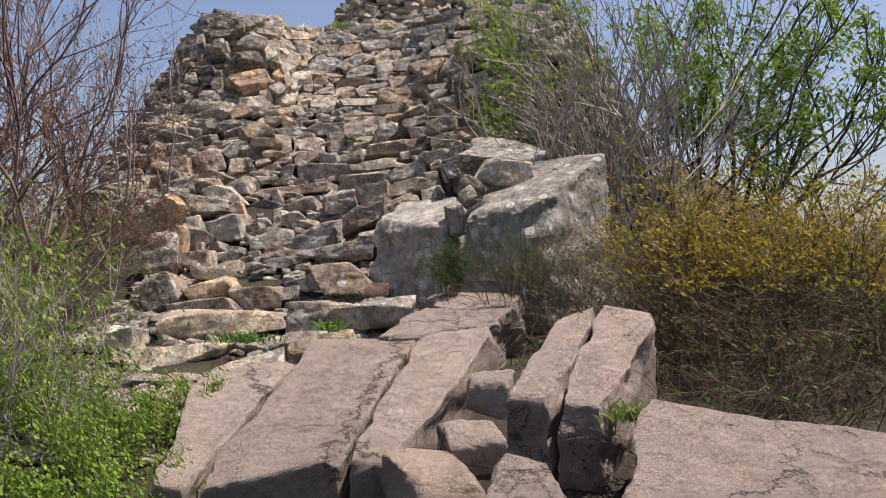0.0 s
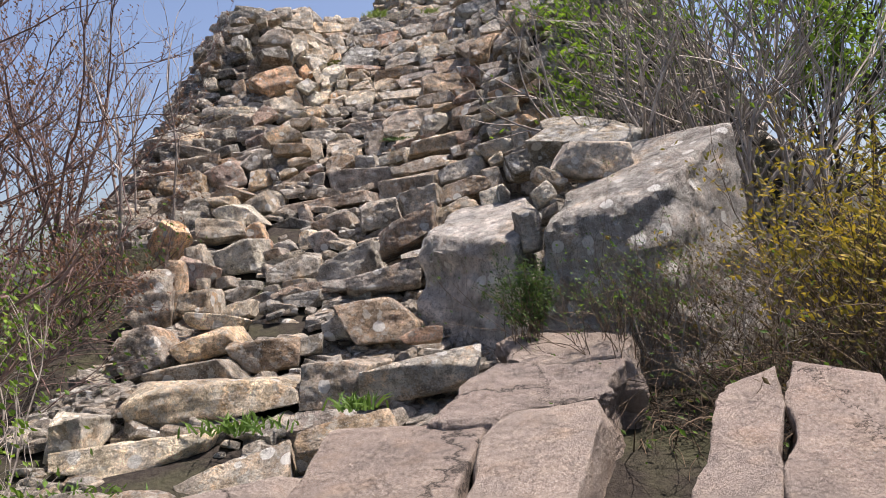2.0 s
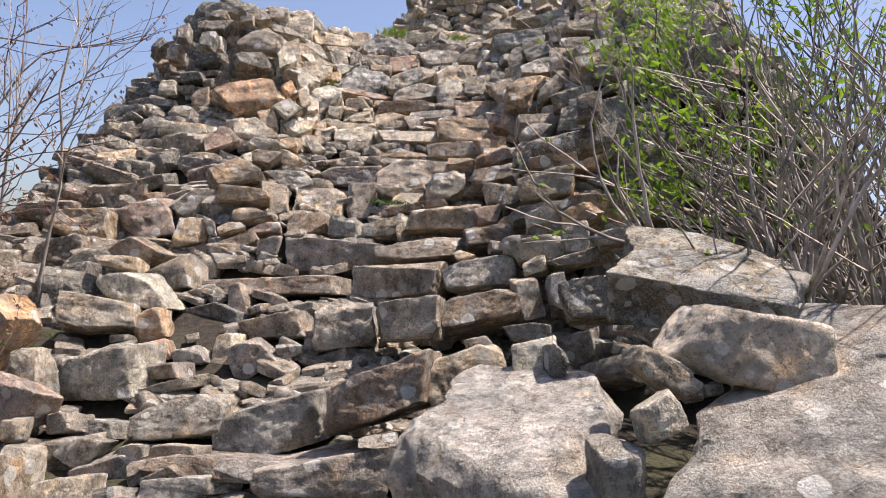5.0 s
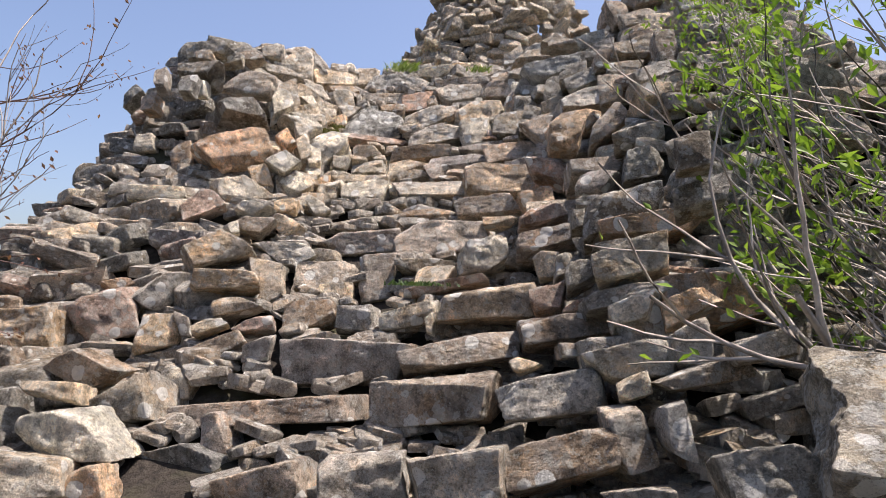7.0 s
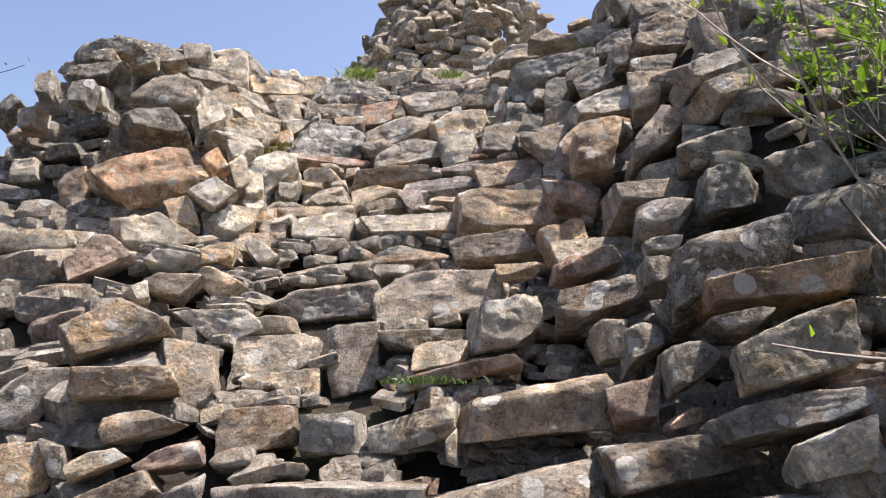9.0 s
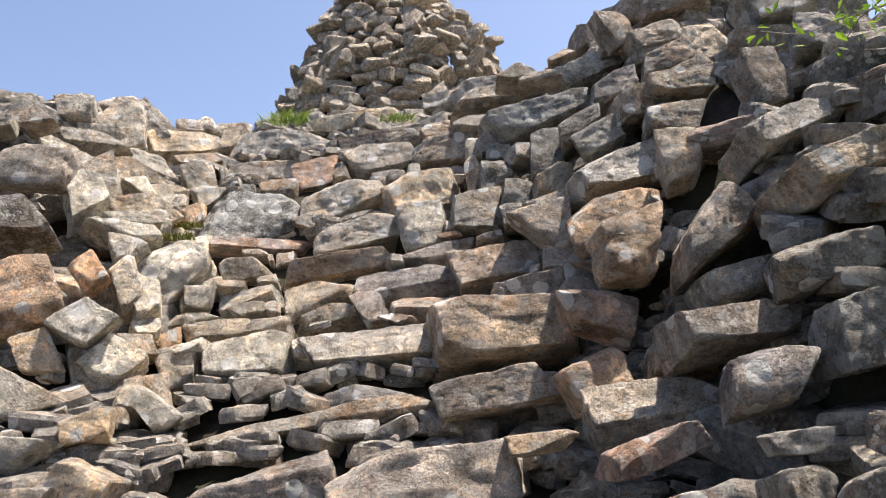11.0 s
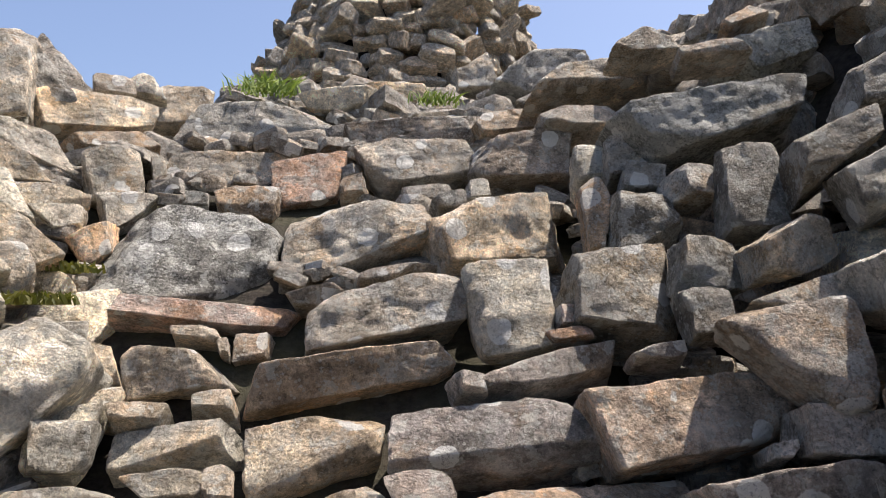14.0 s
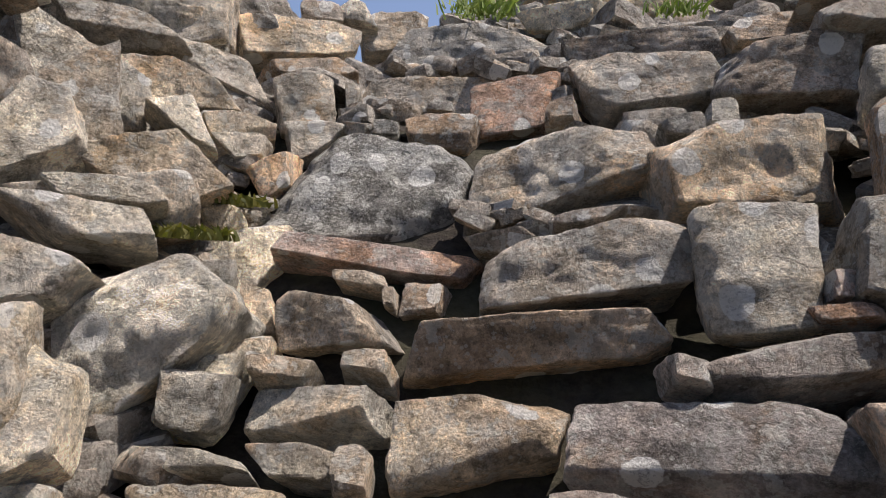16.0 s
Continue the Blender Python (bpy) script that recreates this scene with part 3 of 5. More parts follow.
S("g", -2.14, 9.18, 2.70, 0.22, 0.11, 0.18, 14, -0.20, -0.64, -0.24, 14)
S("t", -2.23, 9.08, 2.59, 0.18, 0.07, 0.16, 15, -0.09, -0.30, -0.28, 14)
S("r", -1.99, 9.10, 2.60, 0.22, 0.07, 0.18, 16, 0.01, -0.15, 0.35, 14)
S("g", -2.68, 9.40, 2.79, 0.28, 0.21, 0.22, 48, -0.10, -0.45, -0.36, 14)
S("o", -3.03, 9.57, 2.82, 0.16, 0.07, 0.16, 19, 0.17, -0.80, -0.25, 14)
S("t", -2.54, 9.13, 2.54, 0.24, 0.20, 0.19, 7, -0.14, 0.30, -0.16, 14)
S("b", -2.41, 9.16, 2.59, 0.08, 0.14, 0.16, -8, 0.16, -0.39, 0.01, 14)
S("b", -2.14, 9.01, 2.49, 0.29, 0.11, 0.23, 16, -0.04, 0.13, -0.02, 14)
S("p", -1.90, 8.93, 2.47, 0.16, 0.14, 0.16, 14, 0.06, 0.20, 0.31, 14)
S("p", -1.45, 8.88, 2.46, 0.72, 0.25, 0.55, 3, 0.04, -0.05, -0.10, 14)
S("b", -1.74, 9.30, 2.67, 0.30, 0.17, 0.24, 2, 0.05, -0.07, -0.03, 14)
S("g", -1.45, 9.27, 2.66, 0.25, 0.16, 0.20, 2, 0.05, 0.02, -0.04, 14)
S("w", -1.13, 9.19, 2.68, 0.35, 0.12, 0.28, 13, 0.02, 0.17, 0.02, 14)
S("g", -0.69, 9.05, 2.76, 0.51, 0.16, 0.41, 7, 0.02, 0.09, 0.15, 14)
S("w", -0.99, 9.01, 2.64, 0.05, 0.10, 0.16, 21, 0.12, 0.38, 0.16, 14)
S("b", -0.80, 8.75, 2.52, 0.62, 0.14, 0.50, 10, 0.00, 0.10, 0.03, 14)
S("p", -0.31, 8.73, 2.65, 0.39, 0.13, 0.31, 8, -0.14, -0.39, -0.19, 14)
S("t", -0.52, 8.45, 2.48, 0.09, 0.07, 0.16, 21, -0.41, -0.72, -0.15, 14)
S("g", -0.29, 8.44, 2.55, 0.10, 0.06, 0.16, 3, 0.21, 0.15, -0.09, 14)
S("g", -0.18, 8.36, 2.56, 0.14, 0.06, 0.16, 20, -0.07, 0.02, 0.19, 14)
S("w", -0.06, 8.11, 2.53, 0.32, 0.14, 0.26, 10, 0.14, -0.27, 0.16, 14)
S("o", 0.17, 8.27, 2.76, 0.23, 0.11, 0.18, 27, -0.20, 0.06, -0.15, 14)
S("g", 0.14, 8.07, 2.59, 0.14, 0.18, 0.16, 13, 0.03, 0.06, 0.25, 14)
S("r", -0.25, 8.85, 2.75, 0.11, 0.04, 0.16, 22, 0.06, 0.12, 0.39, 14)
S("g", -0.14, 9.32, 3.10, 0.12, 0.12, 0.16, 19, -0.13, -0.28, -0.08, 14)
S("d", 0.24, 8.33, 3.26, 0.25, 0.15, 0.20, 15, 0.08, 0.17, 0.03, 14)
S("d", 0.19, 8.22, 3.41, 0.15, 0.16, 0.16, 8, 0.01, 0.06, 0.03, 14)
course = stones_upper
S("g", -1.93, 13.40, 5.36, 0.78, 0.30, 0.55, 1, -0.03, 0.06, -0.05, 20)
S("b", -1.21, 12.94, 5.23, 0.65, 0.15, 0.52, 8, -0.01, -0.05, 0.10, 20)
S("g", -1.16, 12.55, 5.00, 0.49, 0.25, 0.39, 7, 0.04, -0.12, -0.15, 20)
S("g", -1.98, 12.79, 5.00, 0.51, 0.19, 0.41, 4, 0.03, 0.20, -0.06, 20)
S("r", -1.61, 12.60, 4.93, 0.29, 0.25, 0.23, 12, 0.13, 0.34, 0.06, 20)
S("t", -2.35, 12.50, 4.90, 0.22, 0.23, 0.17, 8, -0.05, 0.06, 0.12, 20)
S("t", -2.23, 12.63, 4.93, 0.04, 0.20, 0.16, -1, 0.67, -0.01, 0.00, 20)
S("g", -2.05, 12.46, 4.80, 0.12, 0.07, 0.16, -1, 0.06, -0.13, 0.00, 20)
S("b", -1.86, 12.47, 4.80, 0.26, 0.13, 0.21, -2, 0.04, -0.05, 0.04, 20)
S("b", -1.44, 12.41, 4.85, 0.11, 0.10, 0.16, 8, 0.02, -0.02, 0.15, 20)
S("t", -1.43, 12.15, 4.65, 0.55, 0.25, 0.44, 17, -0.04, -0.04, -0.24, 35)
S("t", -0.89, 11.99, 4.66, 0.58, 0.26, 0.47, 13, 0.03, 0.07, 0.16, 20)
S("l", -1.99, 12.14, 4.55, 0.57, 0.42, 0.46, -2, -0.07, 0.17, -0.00, 32)
S("r", -1.85, 11.91, 4.34, 0.63, 0.09, 0.50, -4, 0.02, -0.08, 0.07, 20)
S("g", -1.31, 11.76, 4.35, 0.48, 0.17, 0.39, 11, 0.02, 0.19, 0.15, 20)
S("w", -0.94, 11.66, 4.36, 0.26, 0.30, 0.21, 10, 0.05, 0.07, -0.10, 20)
S("d", -0.64, 11.57, 4.41, 0.32, 0.27, 0.26, -5, -0.08, -0.04, 0.13, 20)
S("d", -0.51, 11.72, 4.65, 0.23, 0.20, 0.18, 9, -0.08, 0.15, -0.15, 20)
S("d", -0.41, 11.46, 4.49, 0.20, 0.17, 0.16, 3, -0.05, 0.06, 0.05, 20)
S("d", -0.47, 11.36, 4.34, 0.14, 0.14, 0.16, 5, -0.04, -0.08, -0.04, 20)
S("b", -0.62, 11.84, 4.68, 0.08, 0.27, 0.16, 5, 0.24, 0.13, 0.01, 20)
S("w", -0.94, 12.27, 4.83, 0.09, 0.09, 0.16, 5, -0.03, 0.11, -0.01, 20)
S("d", -1.06, 12.19, 4.77, 0.11, 0.07, 0.16, 6, 0.14, -0.09, 0.22, 20)
S("g", -0.46, 11.84, 4.80, 0.14, 0.10, 0.16, 0, 0.00, 0.08, -0.03, 20)
S("g", -0.34, 11.69, 4.76, 0.16, 0.11, 0.16, -2, 0.07, 0.02, 0.05, 20)
S("d", -0.23, 11.55, 4.72, 0.18, 0.29, 0.16, 5, 0.00, 0.17, -0.02, 20)
S("b", -0.72, 12.42, 5.01, 0.44, 0.23, 0.35, 7, 0.01, 0.18, 0.03, 20)
S("w", -0.57, 12.05, 4.89, 0.12, 0.18, 0.16, 6, 0.04, 0.14, -0.00, 20)
S("g", -0.47, 11.94, 4.91, 0.15, 0.16, 0.16, 14, -0.28, -0.01, -0.02, 20)
S("b", -0.69, 12.92, 5.30, 0.34, 0.13, 0.27, 10, 0.03, -0.04, 0.08, 20)
S("b", -0.48, 12.40, 5.17, 0.32, 0.10, 0.25, 5, -0.03, -0.36, -0.02, 20)
S("b", -0.34, 11.10, 4.23, 0.21, 0.26, 0.17, 7, 0.62, -0.25, 0.03, 20)
S("g", -0.28, 11.20, 4.38, 0.30, 0.08, 0.24, 14, 0.03, -0.54, 0.60, 20)
S("b", -1.55, 11.92, 4.40, 0.16, 0.05, 0.16, 10, 0.21, 0.80, 0.53, 20)
S("b", -1.33, 11.90, 4.47, 0.16, 0.04, 0.16, 3, 0.24, 0.80, 0.30, 20)
S("g", -1.93, 11.69, 4.18, 0.26, 0.13, 0.21, 3, -0.09, -0.42, -0.23, 20)
S("w", -2.13, 11.73, 4.19, 0.09, 0.12, 0.16, 1, -0.11, -0.18, -0.04, 20)
S("t", -1.90, 11.84, 4.28, 0.15, 0.05, 0.16, -2, -0.11, -0.71, 0.32, 20)
S("b", -1.73, 11.86, 4.24, 0.11, 0.09, 0.16, 7, 0.05, 0.07, -0.09, 20)
S("g", -1.80, 11.82, 4.23, 0.04, 0.06, 0.16, -10, 0.23, -0.38, 0.15, 20)
S("b", -1.42, 11.65, 4.18, 0.64, 0.14, 0.51, 8, 0.00, -0.01, 0.05, 20)
S("p", -1.09, 11.48, 4.16, 0.08, 0.06, 0.16, -10, 0.00, -0.33, 0.00, 34)
S("p", -0.86, 11.50, 4.20, 0.42, 0.08, 0.33, 13, 0.08, -0.22, -0.04, 34)
S("r", -0.80, 11.56, 4.28, 0.13, 0.04, 0.16, 7, 0.04, 0.03, -0.02, 20)
S("r", -0.79, 11.60, 4.33, 0.06, 0.06, 0.16, 3, 0.10, 0.01, 0.10, 20)
S("p", -0.61, 11.39, 4.23, 0.14, 0.04, 0.16, 6, 0.01, -0.15, 0.32, 20)
S("p", -0.58, 11.24, 4.10, 0.48, 0.21, 0.38, 6, 0.02, -0.11, -0.08, 20)
S("p", -0.30, 11.07, 4.06, 0.21, 0.11, 0.17, -4, 0.00, 0.03, 0.02, 20)
S("p", -0.44, 11.11, 4.02, 0.05, 0.04, 0.16, 5, 0.10, 0.04, 0.03, 20)
S("p", -1.05, 11.38, 4.05, 0.54, 0.18, 0.44, 3, -0.02, -0.16, -0.01, 34)
S("w", -1.51, 11.46, 4.00, 0.38, 0.17, 0.31, 11, 0.05, -0.09, -0.18, 34)
S("w", -1.89, 11.51, 4.01, 0.35, 0.11, 0.28, 7, 0.05, -0.06, -0.28, 34)
S("w", -2.12, 11.48, 4.02, 0.16, 0.16, 0.16, 9, 0.14, 0.37, 0.23, 34)
S("w", -1.97, 11.55, 4.08, 0.14, 0.06, 0.16, 2, 0.10, 0.14, -0.06, 34)
S("t", -1.80, 11.62, 4.10, 0.13, 0.06, 0.16, -0, -0.04, -0.31, 0.12, 34)
S("t", -1.84, 11.35, 3.93, 0.16, 0.07, 0.16, 10, 0.26, -0.70, 0.00, 34)
S("t", -1.72, 11.35, 3.93, 0.07, 0.10, 0.16, -0, 0.07, -0.04, 0.11, 34)
S("t", -1.45, 11.24, 3.88, 0.30, 0.11, 0.24, 12, 0.09, -0.57, 0.24, 34)
S("p", -1.24, 11.19, 3.89, 0.14, 0.18, 0.16, 4, 0.27, -0.16, -0.06, 34)
S("p", -0.86, 11.17, 3.91, 0.60, 0.13, 0.48, 2, 0.01, 0.03, 0.14, 34)
S("p", -0.45, 11.00, 3.94, 0.36, 0.12, 0.29, 5, 0.02, -0.41, 0.09, 20)
S("p", -0.62, 11.01, 3.89, 0.03, 0.09, 0.16, -3, -0.14, -0.03, 0.00, 20)
S("p", -0.67, 11.01, 3.87, 0.04, 0.05, 0.16, -1, -0.00, 0.06, -0.04, 20)
S("p", -1.12, 11.09, 3.83, 0.08, 0.10, 0.16, 29, 0.01, -0.80, -0.14, 34)
S("b", -0.87, 11.09, 3.85, 0.08, 0.07, 0.16, -13, 0.05, -0.54, 0.09, 34)
S("w", -2.07, 11.37, 3.90, 0.23, 0.05, 0.19, 2, -0.10, -0.64, -0.20, 34)
S("w", -1.98, 11.28, 3.84, 0.30, 0.10, 0.24, 2, 0.05, -0.10, 0.13, 34)
S("g", -1.74, 11.24, 3.85, 0.22, 0.08, 0.18, -0, -0.03, 0.04, 0.07, 34)
S("w", -2.26, 11.10, 3.86, 0.13, 0.10, 0.16, 8, 0.15, -0.09, 0.10, 34)
S("w", -1.78, 11.04, 3.71, 0.42, 0.20, 0.34, 5, 0.07, 0.11, 0.21, 34)
S("t", -1.54, 11.04, 3.72, 0.09, 0.11, 0.16, -2, 0.09, -0.08, 0.20, 34)
S("g", -1.20, 10.98, 3.74, 0.67, 0.17, 0.54, 6, 0.01, -0.07, 0.15, 34)
S("w", -0.89, 10.91, 3.73, 0.05, 0.11, 0.16, 6, 0.09, -0.05, -0.01, 20)
S("b", -0.59, 10.77, 3.77, 0.69, 0.24, 0.55, 0, 0.02, -0.13, -0.10, 20)
S("g", -0.27, 10.83, 3.95, 0.18, 0.07, 0.16, -17, 0.07, -0.80, -0.39, 20)
S("g", -0.30, 10.78, 3.89, 0.19, 0.07, 0.16, -7, -0.09, 0.28, 0.05, 20)
S("o", -2.17, 11.15, 3.80, 0.12, 0.09, 0.16, 12, 0.11, 0.01, -0.14, 34)
S("w", -2.07, 11.07, 3.75, 0.16, 0.06, 0.16, 22, 0.11, -0.20, 0.08, 34)
S("t", -2.26, 10.96, 3.78, 0.18, 0.10, 0.16, -3, -0.06, -0.19, 0.05, 20)
S("g", -2.89, 12.54, 5.30, 0.36, 0.36, 0.29, 24, 0.07, 0.48, 0.09, 20)
S("g", -2.82, 12.97, 5.48, 0.21, 0.30, 0.17, 20, -0.27, -0.20, 0.42, 20)
S("b", -2.59, 13.16, 5.48, 0.18, 0.12, 0.16, -0, 0.00, -0.19, 0.00, 20)
S("w", -2.54, 13.45, 5.58, 0.16, 0.15, 0.16, 17, -0.33, -0.18, 0.60, 20)
S("t", -2.36, 13.59, 5.51, 0.31, 0.27, 0.25, 9, 0.16, 0.25, -0.19, 20)
S("g", -0.36, 13.68, 5.83, 0.39, 0.36, 0.31, 43, -0.19, -0.80, 0.09, 20)
S("g", -0.30, 12.75, 5.49, 0.64, 0.15, 0.51, 8, 0.04, 0.80, 0.15, 20)
S("g", -0.18, 12.44, 5.52, 0.25, 0.12, 0.20, 21, -0.05, -0.77, 0.57, 20)
S("b", -0.17, 11.92, 5.29, 0.22, 0.07, 0.17, 13, -0.30, -0.80, 0.50, 20)
S("b", 0.00, 11.99, 5.45, 0.17, 0.06, 0.16, 30, -0.12, -0.43, 0.22, 20)
S("t", -1.53, 13.62, 5.61, 0.40, 0.15, 0.32, 10, 0.10, 0.12, 0.41, 20)
S("w", -1.15, 13.78, 5.71, 0.43, 0.13, 0.34, 4, 0.05, -0.10, 0.10, 20)
S("g", -0.62, 14.35, 6.05, 0.27, 0.25, 0.21, 13, -0.05, 0.15, 0.23, 20)
S("d", -0.54, 12.97, 5.40, 0.15, 0.13, 0.16, 17, -0.16, -0.41, 0.38, 20)
S("w", -2.94, 12.07, 4.88, 0.42, 0.31, 0.33, -17, 0.35, -0.76, -0.41, 20)
S("w", -2.72, 11.63, 4.62, 0.22, 0.30, 0.17, 5, 0.00, 0.00, -0.28, 20)
S("w", -2.70, 12.23, 4.90, 0.31, 0.17, 0.25, 4, -0.19, -0.65, 0.02, 20)
S("w", -2.57, 12.09, 4.74, 0.14, 0.17, 0.16, 3, 0.37, -0.76, 0.19, 20)
S("w", -2.50, 11.81, 4.55, 0.30, 0.25, 0.24, 21, 0.13, -0.80, -0.05, 20)
S("w", -2.47, 11.61, 4.47, 0.28, 0.08, 0.23, -0, 0.17, -0.80, 0.18, 20)
S("w", -2.45, 11.50, 4.39, 0.32, 0.10, 0.26, -4, 0.26, -0.80, -0.09, 20)
S("w", -2.86, 12.46, 5.18, 0.52, 0.18, 0.42, 2, 0.02, 0.06, 0.11, 20)
S("w", -2.67, 12.44, 5.02, 0.29, 0.17, 0.23, -15, -0.06, -0.80, 0.21, 20)
S("t", -2.54, 12.84, 5.25, 0.53, 0.18, 0.43, 4, 0.05, -0.00, -0.08, 20)
S("b", -2.42, 12.70, 5.08, 0.35, 0.10, 0.28, 5, -0.06, -0.80, 0.26, 20)
S("w", -2.48, 12.27, 4.76, 0.23, 0.09, 0.18, 2, 0.05, -0.20, -0.09, 20)
S("w", -2.42, 12.20, 4.68, 0.15, 0.10, 0.16, 3, 0.43, -0.31, -0.12, 20)
S("o", -2.31, 12.16, 4.59, 0.15, 0.14, 0.16, 29, 0.31, 0.06, -0.23, 20)
S("w", -2.27, 12.37, 4.73, 0.17, 0.15, 0.16, 10, 0.44, 0.39, -0.42, 20)
S("w", -2.35, 11.96, 4.43, 0.12, 0.07, 0.16, 0, 0.05, -0.50, -0.08, 20)
S("w", -2.26, 11.92, 4.30, 0.23, 0.21, 0.18, 28, 0.25, 0.12, -0.43, 20)
S("w", -2.26, 11.41, 4.15, 0.40, 0.28, 0.32, 33, -0.29, 0.24, -0.32, 20)
S("w", -2.39, 11.29, 4.26, 0.18, 0.13, 0.16, -2, 0.16, 0.08, -0.60, 20)
S("w", -2.27, 11.16, 4.03, 0.13, 0.24, 0.16, 5, 0.05, 0.03, -0.26, 34)
S("w", -2.09, 11.62, 4.09, 0.11, 0.08, 0.16, 4, 0.31, -0.27, 0.22, 34)
S("d", -0.66, 10.68, 3.50, 0.52, 0.24, 0.42, 1, -0.06, -0.22, -0.02, 45)
S("g", -1.18, 10.71, 3.48, 0.50, 0.16, 0.40, -4, -0.03, -0.13, 0.05, 45)
S("g", -0.24, 10.19, 3.48, 0.45, 0.20, 0.36, -1, -0.04, -0.12, 0.16, 45)
S("t", -2.32, 10.88, 3.70, 0.31, 0.25, 0.25, 6, -0.01, 0.05, -0.12, 20)
S("w", -2.17, 10.82, 3.56, 0.24, 0.18, 0.19, -4, 0.02, -0.06, 0.06, 20)
S("b", -0.07, 10.28, 3.60, 0.23, 0.14, 0.18, -2, 0.04, 0.07, 0.00, 20)
course = stones_left
S("o", -2.80, 10.82, 4.02, 0.54, 0.35, 0.43, 17, 0.14, -0.29, 0.03, 20)
S("d", -3.50, 11.63, 5.14, 0.41, 0.17, 0.33, 0, 0.11, 0.01, -0.45, 20)
S("t", -3.48, 11.56, 5.04, 0.17, 0.14, 0.16, 7, -0.13, -0.38, 0.27, 20)
S("w", -3.29, 11.75, 5.09, 0.21, 0.14, 0.17, -3, -0.05, -0.21, -0.26, 20)
S("b", -3.18, 11.92, 5.17, 0.19, 0.13, 0.16, 9, 0.07, -0.77, 0.05, 20)
S("t", -3.10, 12.32, 5.38, 0.22, 0.22, 0.18, 1, 0.10, 0.01, -0.04, 20)
S("b", -2.92, 12.73, 5.52, 0.33, 0.15, 0.27, 8, -0.03, -0.25, 0.22, 20)
S("d", -3.39, 11.21, 4.79, 0.35, 0.14, 0.28, -0, 0.16, 0.26, 0.15, 20)
S("b", -2.98, 11.50, 4.75, 0.25, 0.40, 0.20, 62, 0.16, -0.31, -0.33, 20)
S("d", -2.90, 11.07, 4.41, 0.43, 0.18, 0.35, 5, -0.09, -0.80, 0.33, 20)
S("t", -2.74, 11.78, 4.72, 0.26, 0.30, 0.21, 13, 0.00, 0.07, 0.37, 20)
S("g", -2.73, 12.76, 5.34, 0.19, 0.26, 0.16, 49, 0.29, 0.12, 0.39, 20)
S("t", -2.93, 12.22, 5.11, 0.36, 0.16, 0.29, 1, -0.18, -0.75, 0.13, 20)
S("t", -2.49, 11.64, 4.46, 0.41, 0.18, 0.33, 8, 0.06, -0.40, 0.06, 20)
S("w", -2.34, 11.12, 4.05, 0.14, 0.28, 0.16, 23, 0.09, 0.18, 0.13, 20)
S("w", -2.23, 11.50, 4.15, 0.27, 0.29, 0.22, 12, 0.12, 0.24, -0.08, 20)
S("w", -2.10, 11.41, 4.01, 0.16, 0.13, 0.16, 6, 0.14, 0.09, 0.02, 20)
S("w", -2.42, 10.81, 3.90, 0.20, 0.18, 0.16, 32, -0.02, -0.46, -0.19, 20)
S("o", -2.48, 11.01, 4.12, 0.13, 0.17, 0.16, 35, -0.04, 0.10, -0.07, 20)
S("t", -2.59, 10.77, 3.77, 0.15, 0.18, 0.16, 2, -0.06, -0.34, 0.18, 20)
S("w", -2.31, 10.84, 3.71, 0.21, 0.20, 0.17, 30, -0.09, -0.20, 0.11, 20)
S("w", -2.11, 10.65, 3.51, 0.11, 0.21, 0.16, 46, -0.25, 0.07, 0.16, 20)
S("t", -2.65, 10.52, 3.61, 0.32, 0.24, 0.25, 16, -0.22, -0.57, 0.26, 20)
S("w", -2.47, 10.26, 3.43, 0.14, 0.17, 0.16, 38, -0.43, -0.72, 0.16, 20)
S("t", -2.26, 10.44, 3.47, 0.19, 0.10, 0.16, 10, 0.21, 0.15, 0.10, 20)
S("r", -2.83, 10.20, 3.44, 0.29, 0.18, 0.23, 37, -0.09, 0.04, 0.28, 20)
S("t", -2.19, 10.21, 3.30, 0.14, 0.22, 0.16, 50, -0.23, -0.08, 0.03, 20)
S("b", -2.38, 10.04, 3.27, 0.16, 0.19, 0.16, 44, -0.41, -0.53, 0.03, 20)
S("w", -2.45, 9.91, 3.23, 0.09, 0.09, 0.16, 12, 0.11, -0.13, 0.14, 20)
S("b", -2.96, 10.81, 3.77, 0.26, 0.13, 0.21, 21, -0.13, -0.80, 0.22, 20)
S("t", -2.11, 11.05, 3.66, 0.16, 0.23, 0.16, 8, 0.33, -0.06, -0.04, 20)
S("b", -3.70, 11.17, 4.70, 0.10, 0.24, 0.16, 2, -0.11, -0.08, 0.03, 20)
S("d", -4.05, 11.33, 4.59, 0.20, 0.14, 0.16, 44, -0.28, 0.17, 0.23, 20)
S("b", -3.79, 11.16, 4.47, 0.13, 0.16, 0.16, 15, 0.11, 0.11, 0.06, 20)
S("g", -3.92, 11.39, 4.17, 0.21, 0.18, 0.17, 3, -0.22, -0.01, 0.10, 20)
S("b", -3.41, 11.04, 3.97, 0.19, 0.23, 0.16, 16, 0.10, 0.06, 0.15, 20)
S("g", -3.70, 11.26, 3.84, 0.24, 0.15, 0.19, 8, -0.23, -0.01, 0.16, 20)
S("d", -3.81, 10.93, 3.63, 0.24, 0.19, 0.20, 7, -0.04, -0.13, 0.07, 20)
S("g", -3.74, 10.62, 3.37, 0.22, 0.20, 0.18, 13, -0.09, -0.07, -0.03, 20)
S("d", -3.39, 11.05, 4.60, 0.15, 0.18, 0.16, 3, 0.14, 0.01, 0.07, 20)
S("w", -3.31, 11.14, 4.60, 0.10, 0.13, 0.16, 26, 0.05, 0.38, 0.22, 20)
